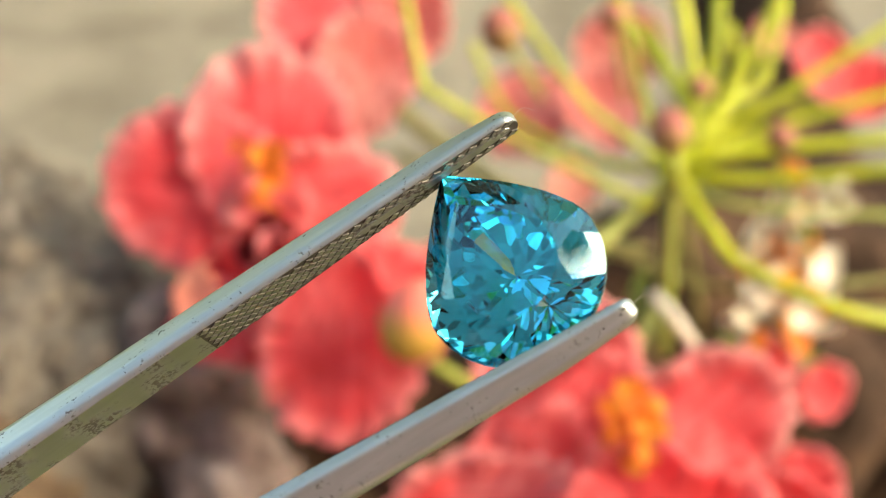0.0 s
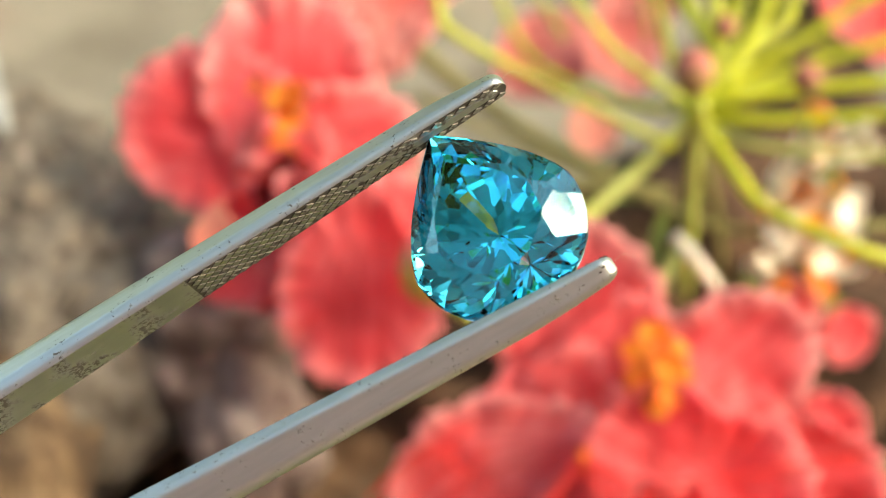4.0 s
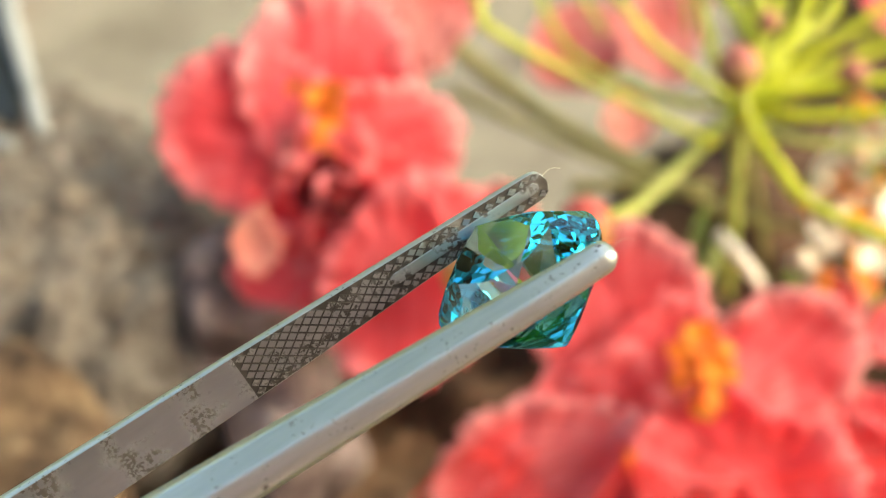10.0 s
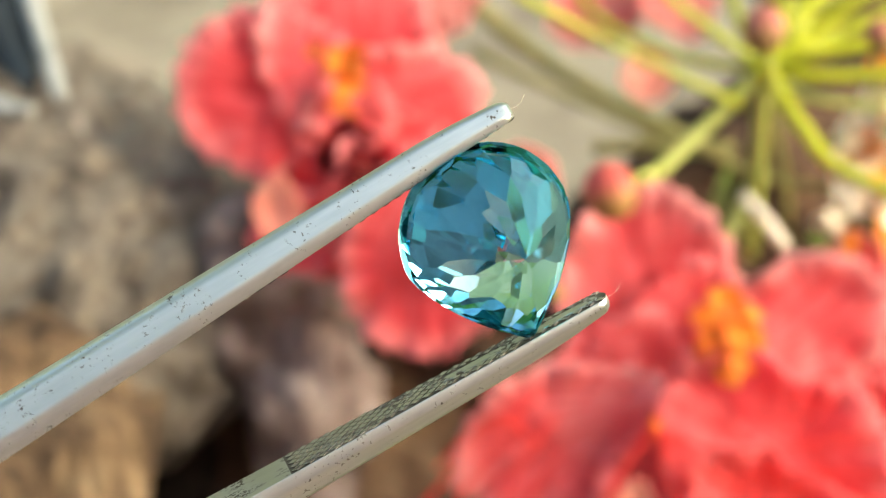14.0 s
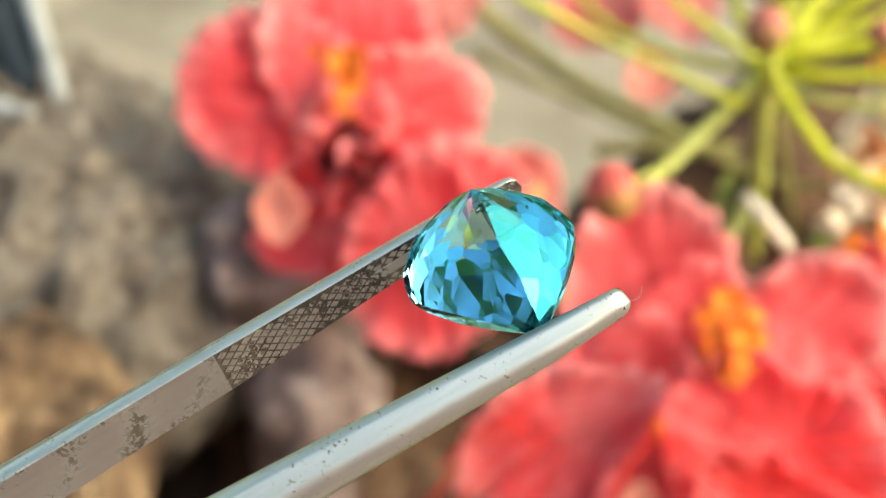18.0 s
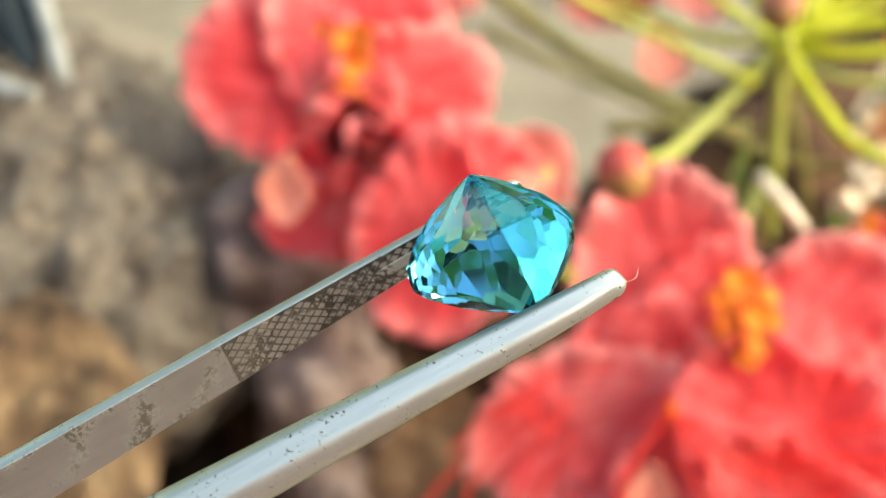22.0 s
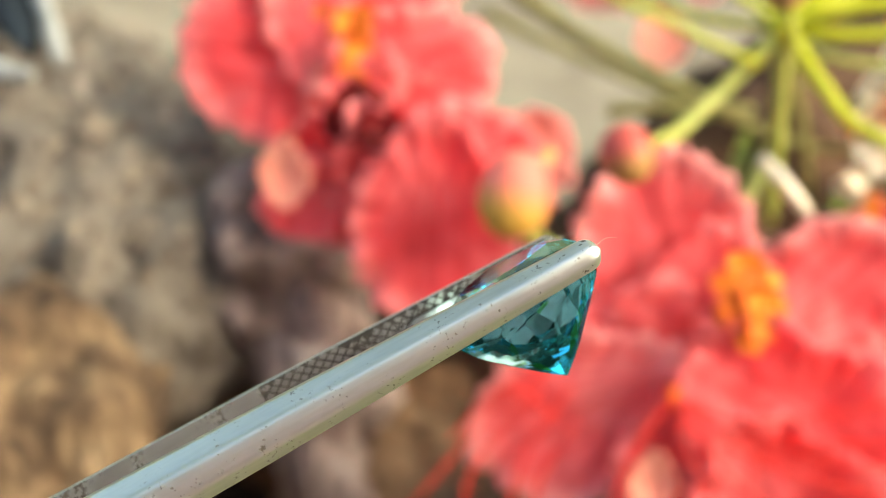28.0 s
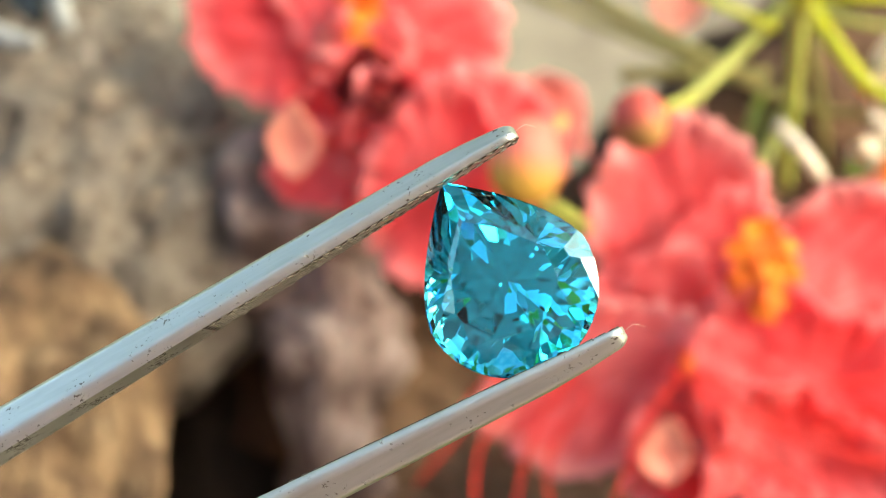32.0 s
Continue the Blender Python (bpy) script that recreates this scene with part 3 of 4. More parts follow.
def flower_low():
    f = tagged(new("flower"), "red flower below with broad crinkled petals", "flower")
    petal(f, (-0.0063, 0.1867, 0.1054), 0.0112, 175, -14, 4, PETAL, 21, 1.0, 0.15, 1.2)
    petal(f, (0.0005, 0.1940, 0.1081), 0.0085, 220, -10, -10, PETAL, 22, 1.1, 0.2)
    petal(f, (-0.0171, 0.1929, 0.1061), 0.0062, 130, -25, 0, PETAL, 23, 1.6, 0.3, 1.2)
    petal(f, (-0.0229, 0.1935, 0.1056), 0.0058, 105, -18, 0, PETAL, 26, 1.2, 0.2, 1.2)
    petal(f, (0.0076, 0.2037, 0.1075), 0.0048, 40, 5, 0, PETAL_FAR, 24, 1.2, 0.2)
    part("pedicel", tube([(0.0012, 0.1934, 0.1031), (0.0097, 0.2072, 0.0889), (0.0193, 0.2189, 0.0751)], [0.0009, 0.0009, 0.001], 8), STEM_PALE, f)
    return f


def flower_right():
    f = tagged(new("flower"), "large red flower with an orange crumpled centre and long stamens", "flower")
    petal(f, (0.0232, 0.1869, 0.1014), 0.0120, 5, 8, -4, PETAL_PINK, 31, 0.9, 0.18, 1.15)
    petal(f, (0.0432, 0.1786, 0.1006), 0.0099, -52, 6, 12, PETAL_PINK, 32, 0.9, 0.22, 1.1)
    petal(f, (0.0269, 0.1783, 0.0901), 0.0123, 170, -2, 0, PETAL, 38, 0.6, 0.2, 1)
    petal(f, (0.0108, 0.1722, 0.0861), 0.0118, 118, -8, -8, PETAL_PINK, 33, 0.9, 0.2, 1.1)
    petal(f, (0.0387, 0.1673, 0.0856), 0.0143, 222, -8, 8, PETAL, 35, 0.9, 0.2, 1.1)
    petal(f, (0.0271, 0.1680, 0.0792), 0.0118, 178, -14, 0, PETAL, 34, 0.9, 0.25, 1.1)
    petal(f, (0.0367, 0.1639, 0.0752), 0.0134, 200, -18, 5, PETAL, 37, 0.9, 0.3, 1.1)
    petal(f, (0.0512, 0.1719, 0.0857), 0.0106, -95, -4, 18, PETAL, 36, 0.9, 0.2, 1.1)
    crumple(f, (0.0288, 0.1729, 0.1055), 0.0014, 39, spin=97, tip=-5)
    crumple(f, (0.0320, 0.1750, 0.1061), 0.0020, 40, spin=237, tip=6)
    crumple(f, (0.0344, 0.1738, 0.1048), 0.0015, 41, spin=100, tip=31)
    crumple(f, (0.0302, 0.1722, 0.1035), 0.0023, 42, spin=150, tip=28)
    crumple(f, (0.0331, 0.1717, 0.1036), 0.0026, 43, spin=43, tip=23)
    crumple(f, (0.0355, 0.1725, 0.1020), 0.0012, 44, spin=208, tip=35)
    crumple(f, (0.0309, 0.1721, 0.1000), 0.0020, 45, spin=42, tip=-3)
    crumple(f, (0.0334, 0.1705, 0.1005), 0.0018, 46, spin=117, tip=30)
    crumple(f, (0.0319, 0.1695, 0.0992), 0.0015, 47, spin=35, tip=-22)
    crumple(f, (0.0294, 0.1717, 0.1022), 0.0018, 48, spin=148, tip=14)
    crumple(f, (0.0320, 0.1724, 0.1046), 0.0023, 49, spin=8, tip=-35)
    petal(f, (0.0205, 0.1639, 0.0823), 0.0032, 175, -10, 0, SALMON, 41, 0.4, 0.5, 1.3, "salmon-pink sepal")
    petal(f, (0.0182, 0.1774, 0.0900), 0.0090, 150, -6, -4, PETAL, 46, 0.6, 0.1, 1.1)
    hub = Vector((0.0225, 0.1644, 0.0948))
    part("stigma", lump(0.0006, 0.0006, 0.0016, 0.0001, 400, 12, 8), ORANGE, f, "yellow pistil base", at=Matrix.Translation(hub))
    for i, (b, c) in enumerate((
        ((0.0319, 0.1589, 0.0952), (0.0558, 0.1606, 0.0982)), ((0.0310, 0.1571, 0.0941), (0.0566, 0.1559, 0.0941)), ((0.0324, 0.1557, 0.0917), (0.0525, 0.1519, 0.0871)),
        ((0.0284, 0.1558, 0.0899), (0.0430, 0.1485, 0.0812)), ((0.0271, 0.1575, 0.0928), (0.0552, 0.1539, 0.0906)), ((0.0171, 0.1592, 0.0897), (0.0122, 0.1529, 0.0789)),
        ((0.0253, 0.1570, 0.0880), (0.0353, 0.1490, 0.0780)))):
        filament(f, [hub, Vector(b), Vector(c)], 0.00022)
    for a, b, c in (((0.0084, 0.1720, 0.0940), (0.0004, 0.1688, 0.0883), (-0.0105, 0.1642, 0.0763)), ((0.0070, 0.1714, 0.0909), (-0.0018, 0.1679, 0.0807), (-0.0032, 0.1631, 0.0705)),
                    ((0.0106, 0.1714, 0.0909), (0.0048, 0.1678, 0.0827), (0.0012, 0.1612, 0.0713)), ((0.0084, 0.1688, 0.0883), (0.0026, 0.1722, 0.0903), (-0.0047, 0.1689, 0.0846)),
                    ((0.0114, 0.1692, 0.0871), (0.0063, 0.1656, 0.0789), (0.0070, 0.1609, 0.0706))):
        filament(f, [Vector(a), Vector(b), Vector(c)], 0.00026)
    part("pedicel", tube([(0.0294, 0.1931, 0.0845), (0.0338, 0.2097, 0.0832), (0.0444, 0.2287, 0.0922)], [0.001, 0.0011, 0.0012], 8), STEM_PALE, f)
    return f


def far_flower(place, spots, label, scale=1.0):
    f = tagged(new("flower"), label, "flower", "flowers behind")
    for i, (p, r, spin, mat) in enumerate(spots):
        petal(f, p, r * scale, spin, 5 * (i - 1), 8 * (i % 2), mat, 50 + i + int(place), 1.2, 0.2)
    return f


flower_left()
flower_low()
flower_right()
far_flower(1, [((-0.0041, 0.2304, 0.1291), 0.0082, 0, PETAL_FAR), ((-0.0116, 0.2383, 0.1338), 0.0085, 60, PETAL_PINK), ((0.0014, 0.2388, 0.1336), 0.0075, -40, PETAL_FAR)], "dusky pink-red flower head behind the stems")
far_flower(2, [((0.0413, 0.3073, 0.0922), 0.0080, 20, PETAL_FAR), ((0.0263, 0.3154, 0.0863), 0.0095, 120, PETAL_FAR), ((0.0356, 0.2988, 0.0776), 0.005, 200, SALMON), ((0.0460, 0.3224, 0.0984), 0.009, -30, PETAL_FAR)], "soft pink-red flower far behind the stems")
far_flower(3, [((0.0716, 0.2551, 0.1218), 0.0050, 0, PETAL_PINK), ((0.0644, 0.2617, 0.1233), 0.0036, 60, PETAL_FAR), ((0.0790, 0.2528, 0.1178), 0.0055, -60, PETAL)], "pink-red flower above the green stems")
far_flower(4, [((0.0573, 0.2121, 0.0873), 0.0055, 20, PETAL_PINK), ((0.0656, 0.2062, 0.0874), 0.0040, -20, PETAL), ((0.0603, 0.1911, 0.0810), 0.0052, -100, PETAL)], "red petals beside the large flower")


# ---- stems and buds ----
def stalks():
    s = tagged(new("flower_stalk"), "yellow-green flower stalk with many thin radiating stems", "flower stalk")

    def stem(points, r, mat=STEM):
        return part("stem", tube(points, [r * 0.98, r * 0.86, r * 0.78], 10, 7), mat, s)

    HUB = (0.0409, 0.2109, 0.1212)
    part("hub", lump(0.0020, 0.0018, 0.0026, 0.0006, 300), STEM, s, at=Matrix.Translation(HUB))
    stem([(0.0012, 0.2158, 0.1498), (0.0041, 0.2086, 0.1373), (0.0059, 0.2070, 0.1346), (0.0175, 0.2075, 0.1275), (0.0377, 0.2083, 0.1168)], 0.00075)
    stem([HUB, (0.0319, 0.2122, 0.1275), (0.0262, 0.2129, 0.1327), (0.0136, 0.2197, 0.1485)], 0.00075)
    stem([HUB, (0.0374, 0.2176, 0.1269), (0.0326, 0.2285, 0.1457)], 0.0009)
    stem([HUB, (0.0437, 0.2160, 0.1302), (0.0409, 0.2263, 0.1480)], 0.0014)
    stem([HUB, (0.0485, 0.2179, 0.1294), (0.0602, 0.2302, 0.1468)], 0.0010)
    stem([HUB, (0.0512, 0.2146, 0.1278), (0.0774, 0.2232, 0.1425)], 0.0009)
    stem([HUB, (0.0511, 0.2086, 0.1253), (0.0785, 0.2081, 0.1285)], 0.0011)
    stem([HUB, (0.0516, 0.2085, 0.1211), (0.0799, 0.2096, 0.1231)], 0.0010)
    stem([HUB, (0.0453, 0.2012, 0.1164), (0.0502, 0.1967, 0.1127), (0.0655, 0.1936, 0.1074), (0.0799, 0.1980, 0.1030)], 0.0011)
    stem([HUB, (0.0338, 0.2073, 0.1151), (0.0232, 0.1974, 0.1099)], 0.0011, STEM_PALE)
    stem([HUB, (0.0412, 0.2106, 0.1088), (0.0420, 0.2131, 0.0892)], 0.0013, STEM_PALE)
    stem([HUB, (0.0448, 0.2116, 0.1065), (0.0493, 0.2174, 0.0865)], 0.0008, STEM_OLIVE)
    stem([(-0.0013, 0.2440, 0.1185), (0.0149, 0.2377, 0.1077), (0.0373, 0.2319, 0.0976)], 0.0014, STEM_OLIVE)
    stem([(0.0006, 0.2468, 0.1075), (0.0162, 0.2431, 0.1011), (0.0365, 0.2385, 0.0931)], 0.0008, STEM_OLIVE)
    stem([(0.0185, 0.2212, 0.1032), (0.0270, 0.2215, 0.1036), (0.0398, 0.2212, 0.1032)], 0.0011, STEM_OLIVE)
    stem([(0.0398, 0.2388, 0.1336), (0.0441, 0.2345, 0.1262), (0.0482, 0.2256, 0.1208)], 0.0008)
    stem([(0.0526, 0.2388, 0.1336), (0.0535, 0.2336, 0.1247), (0.0456, 0.2194, 0.1200)], 0.0008)
    stem([(0.0338, 0.2212, 0.1032), (0.0526, 0.2183, 0.0980), (0.0885, 0.2239, 0.0979)], 0.0008, STEM_OLIVE)
    stem([(0.0543, 0.2153, 0.0929), (0.0612, 0.2165, 0.0951), (0.0868, 0.2165, 0.0951)], 0.0012, STEM_OLIVE)

    stem([(0.0445, 0.2159, 0.1259), (0.0415, 0.2251, 0.1299), (0.0332, 0.2361, 0.1389)], 0.0010)
    stem([(0.0445, 0.2159, 0.1259), (0.0481, 0.2259, 0.1313), (0.0499, 0.2361, 0.1389)], 0.0012)
    stem([(0.0445, 0.2159, 0.1259), (0.0542, 0.2228, 0.1300), (0.0587, 0.2309, 0.1399)], 0.0010)
    stem([HUB, (0.0298, 0.2171, 0.1201), (0.0177, 0.2222, 0.1249), (0.0120, 0.2276, 0.1342)], 0.0007)
    stem([HUB, (0.0561, 0.2177, 0.1251), (0.0819, 0.2218, 0.1321)], 0.0009)
    stem([HUB, (0.0513, 0.2121, 0.1153), (0.0833, 0.2149, 0.1121)], 0.0007, STEM_PALE)

    def leafy(points, r, mat):
        ob = part("leaflet", petal_mesh(r, random.randint(70, 99), 0.3, 0.2, 2.2), mat, s, at=points @ Matrix.Diagonal((0.35, 1, 1, 1)))
        ob.modifiers.new("thickness", "SOLIDIFY").thickness = 0.0003
    leafy(leaned((0.0465, 0.2218, 0.1321), -20, 10), 0.0020, STEM)
    leafy(leaned((0.0538, 0.2243, 0.1285), -60, 10), 0.0018, STEM)
    leafy(leaned((0.0440, 0.2246, 0.1370), 10, 10), 0.0020, STEM)
    leafy(leaned((0.0604, 0.2231, 0.1264), -70, 10), 0.0016, STEM)
    leafy(leaned((0.0399, 0.2287, 0.0922), 160, 10), 0.0036, LEAF)
    leafy(leaned((0.0355, 0.2319, 0.0976), 100, 10), 0.0030, LEAF)
    leafy(leaned((0.0668, 0.2234, 0.0829), 60, 10), 0.0040, LEAF)
    leafy(leaned((0.0641, 0.2319, 0.0976), 80, 10), 0.0036, LEAF)
    return s


stalks()


def bud(place, r, mat, label, stem_to=None, long=1.12):
    b = tagged(new("flower_bud"), label, "bud", "buds on the stalk")
    part("bud_body", lump(r, r * long, r, r * 0.05, 200, 28, 18), mat, b, at=leaned(place, random.uniform(-25, 25)))
    if stem_to:
        part("pedicel", tube([place, stem_to], [r * 0.16, r * 0.18], 8), STEM_PALE, b)
    return b


bud((0.0370, 0.1943, 0.1345), 0.0027, BUD_BROWN, "brownish pink round bud before the stems", (0.0421, 0.2063, 0.1173))
bud((0.0524, 0.1966, 0.1326), 0.0019, BUD_BROWN, "small brownish bud on a thin stem", (0.0567, 0.2108, 0.1151))
bud((0.0153, 0.2113, 0.1421), 0.0028, BUD_BROWN, "rosy round bud near the top", (0.0217, 0.2142, 0.1309))
bud((0.0312, 0.2153, 0.1429), 0.0020, BUD_BROWN, "small rosy bud near the top", (0.0342, 0.2188, 0.1290))
bud((0.0435, 0.2103, 0.1342), 0.0016, BUD_BROWN, "tiny brown bud among the stems", (0.0441, 0.2125, 0.1240))
bud((0.0171, 0.1798, 0.1194), 0.0033, BUD, "round red and yellow-green bud beside the large flower", (0.0260, 0.1988, 0.1124))
bud((0.0039, 0.1809, 0.1133), 0.0046, BUD_YELLOW, "plump yellow bud with a red flush", (0.0091, 0.2008, 0.1078), 1.22)

stick = tagged(new("dry_twig"), "short pale shiny dry twig among the stems", "twig")
part("shaft", tube([(0.0379, 0.2021, 0.1060), (0.0406, 0.1986, 0.1040), (0.0435, 0.1967, 0.1006)], [0.0008, 0.0010, 0.0008], 10), LEAF_DRY, stick)

litter = tagged(new("leaf_litter"), "leaf scraps, the pale ones whitened for glints, and yellow petals on the wood", "litter", kind="stuff")
rl = random.Random(5)
for i in range(70):
    x, y = rl.choice(((1510, 290), (1530, 240), (1500, 330), (1450, 360), (1480, 400), (1540, 230), (1540, 420), (1410, 470)))
    base = [Vector(q) for q in ((0.0507, 0.2250, 0.1118), (0.0694, 0.2250, 0.1118), (0.0499, 0.2089, 0.0918))]
    p = base[0] + (base[1] - base[0]) * ((x - 1380) / 220 + rl.gauss(0, 0.12)) + (base[2] - base[0]) * ((y - 220) / 300 + rl.gauss(0, 0.1))
    mat = rl.choice((LEAF_DRY, LEAF_DRY, LEAF_DRY, ORANGE, LEAF))
    ob = part("scrap", petal_mesh(rl.uniform(0.0010, 0.0026), i, 1.2, 0.4, rl.uniform(1, 2)), mat, litter, at=leaned(p, rl.uniform(0, 360), rl.uniform(-50, 50), rl.uniform(-50, 50)))


# ---- folded cloth on the log ----
cloth = tagged(new("folded_cloth"), "dark blue cloth scrap with a pale grey edge on the log", "cloth")
part("fold", tube([(-0.0765, 0.2502, 0.1294), (-0.0682, 0.2265, 0.1222), (-0.0610, 0.2099, 0.1195)], [0.0055, 0.0045, 0.001], 16, 10, 0.0008, 150), CLOTH_DARK, cloth)
part("hem", tube([(-0.0696, 0.2435, 0.1318), (-0.0627, 0.2227, 0.1256), (-0.0558, 0.2054, 0.1198)], [0.0016, 0.0015, 0.0010], 12, 10, 0.0004, 250), CLOTH_PALE, cloth, "pale grey hem")
part("hem", tube([(-0.0743, 0.2163, 0.1187), (-0.0669, 0.2089, 0.1178), (-0.0599, 0.2047, 0.1185)], [0.0018, 0.0014, 0.0008], 12, 10, 0.0005, 250), CLOTH_PALE, cloth, "pale grey hem")


# ---- cat ----
def cat_thing():
    c = tagged(new("cat"), "white cat with ginger patches walking past on the ground", "cat")
    part("body", tube([(-0.12, 0, 0.07), (-0.09, 0, 0.072), (0, 0, 0.068), (0.08, 0, 0.072), (0.12, 0, 0.07)], [0.025, 0.050, 0.054, 0.056, 0.028], 40, 10, 0.003, 40), FUR, c)
    part("head", lump(0.032, 0.028, 0.028, 0.002, 60), FUR, c, at=Matrix.Translation((-0.15, 0, 0.095)))
    for y in (-0.015, 0.015):
        part("ear", tube([(-0.145, y, 0.115), (-0.145, y * 1.2, 0.142)], [0.010, 0.001], 10), FUR, c)
    for x in (-0.085, 0.085):
        for y in (-0.03, 0.03):
            part("leg", tube([(x, y, 0.06), (x + 0.008, y, 0.035), (x, y, 0.010)], [0.024, 0.014, 0.011], 14), FUR, c)
            part("paw", lump(0.014, 0.011, 0.009), FUR, c, at=Matrix.Translation((x - 0.005, y, 0.009)))
    part("tail", tube([(0.115, 0, 0.07), (0.135, -0.005, 0.05), (0.15, -0.01, 0.028), (0.155, -0.01, 0.02)], [0.013, 0.013, 0.012, 0.007], 14, 8, 0.002, 60), FUR, c)
    return c


cat = cat_thing()


# ---- low plants out of view, added to show green through the stone ----
def unseen_plant(x, y, fronds, seed):
    """Feathery fronds of small leaflets that spread from one root."""
    rg = random.Random(seed)
    t = tagged(new("unseen_plant"), "unseen low feathery yellow-green plant, added for green in the stone", "plant", "low plants")
    t.location = (x, y, 0)
    for k in range(fronds):
        a = 2 * math.pi * (k + rg.uniform(-0.3, 0.3)) / fronds
        reach, rise = rg.uniform(0.045, 0.075), rg.uniform(0.012, 0.032)
        way = Vector((math.cos(a), math.sin(a), 0))
        rib = [Vector((0, 0, -0.002)), way * reach * 0.5 + Vector((0, 0, rise)), way * reach + Vector((0, 0, rise * 0.75))]
        frond = part("frond", tube(rib, [0.0009, 0.0006, 0.0003], 6, 5), STEM, t)
        bm = bmesh.new()
        for i in range(13):
            s = 0.16 + 0.84 * i / 12
            p = rib[0].lerp(rib[1], s).lerp(rib[1].lerp(rib[2], s), s)
            for side in (1, -1):
                turn = math.degrees(a) + side * rg.uniform(50, 72)
                leaf_blade(bm, pose(p.x, p.y, p.z, rg.uniform(-16, 16), rg.uniform(-18, 10), turn), 0.014 * (1.1 - 0.5 * s), 0.0062 * (1.1 - 0.4 * s))
        part("leaflets", bm, LEAF_LOW, frond, "small yellow-green leaflets")
    return t


for x, y, fronds, seed in ((0.040, 0.110, 6, 5), (0.150, 0.150, 7, 6)):
    unseen_plant(x, y, fronds, seed)


# ---- tweezers ----
# x runs along the arms to the tips, y from the lower arm to the upper one; millimetres.
TIP, HALF_GAP, HINGE, FACE = 3.9, 6.25, 115.7, 0.32


def arm_y(x):
    return HALF_GAP * (x + HINGE) / (TIP + HINGE)


def arm_size(x):
    """Width of the flat inner face, and thickness."""
    u = TIP - x
    w = 1.75 + 0.062 * min(u, 20) + 0.04 * max(0, min(u - 20, 60))
    return w, 0.98 + 0.13 * min(u, 4) + 0.038 * max(0, min(u, 40) - 4)


# the rounded back: upright flank, shoulder, sloping flat and ridge, as shares of half width and thickness
ARCH = ((1.0, 0.29), (0.992, 0.35), (0.970, 0.395), (0.935, 0.435), (0.90, 0.472), (0.60, 0.795), (0.555, 0.84), (0.50, 0.885), (0.43, 0.925), (0.35, 0.955), (0.26, 0.972), (0.06, 1.0))


def arm_bm(s):
    """A flat inner face, short upright flanks and a rounded back."""
    rings = []
    xs = [-HINGE - 12, -100, -80, -60, -50, -40, -30, -24, -20, -16.5, -12, -8, -4, -1, 1, 2.2, 2.7, 3.05, 3.3, 3.5, 3.66, 3.78, 3.86, TIP]
    for x in xs:
        w, t = arm_size(x)
        e = max(0.0, x - (TIP - w * 0.42)) / (w * 0.42)
        k = math.sqrt(max(0.02, 1 - e * e))
        w, yc = w * k, arm_y(x)
        t2 = t * (0.55 + 0.45 * k)
        y0 = yc - FACE
        h = w / 2
        side = [(h * a, t2 * b) for a, b in ARCH]
        prof = [(-h, 0.05), (-h + 0.05, 0), (h - 0.05, 0), (h, 0.05)] + side + [(-z, y) for z, y in reversed(side)]
        rings.append([Vector((x, s * (y0 + py), z)) / 1000 for z, py in prof])
    bm = loft(rings)
    for e in bm.edges:
        if len(e.link_faces) == 2 and e.calc_face_angle(0) > 0.5:
            e.smooth = False
    return bm


def teeth_bm(s):
    """Rows of small pyramids on the inner face, with a plain groove along the middle near the tip."""
    bm = bmesh.new()
    px, pz = 0.78, 0.58
    x0 = -16.5
    rows = int((TIP - 0.4 - x0) / (px / 2))
    for i in range(rows):
        x = x0 + 0.4 + i * px / 2
        w, t = arm_size(x)
        for j in range(-5, 6):
            z = (j + 0.5 * (i % 2)) * pz
            edge = w / 2 - 0.02
            if x > TIP - w * 0.42:
                edge *= math.sqrt(max(0.02, 1 - ((x - TIP + w * 0.42) / (w * 0.42)) ** 2))
            if abs(z) > edge - 0.16 or (x > -6.5 and abs(z) < 0.36):
                continue
            y = arm_y(x) - FACE
            pts = [(x - px / 2 * 0.95, y + 0.02, z), (x, y + 0.02, min(z + pz / 2 * 0.95, edge - 0.03)), (x + px / 2 * 0.95, y + 0.02, z), (x, y + 0.02, max(z - pz / 2 * 0.95, 0.03 - edge))]
            high = y - 0.065
            top = [(x - px * 0.395, high, z), (x, high, min(z + pz * 0.395, edge - 0.05)), (x + px * 0.395, high, z), (x, high, max(z - pz * 0.395, 0.05 - edge))]
            a = [bm.verts.new(Vector((q[0], s * q[1], q[2])) / 1000) for q in pts]
            b = [bm.verts.new(Vector((q[0], s * q[1], q[2])) / 1000) for q in top]
            for k in range(4):
                bm.faces.new((a[k], a[(k + 1) % 4], b[(k + 1) % 4], b[k]))
            bm.faces.new(b)
            bm.faces.new(a[::-1])
    return bm


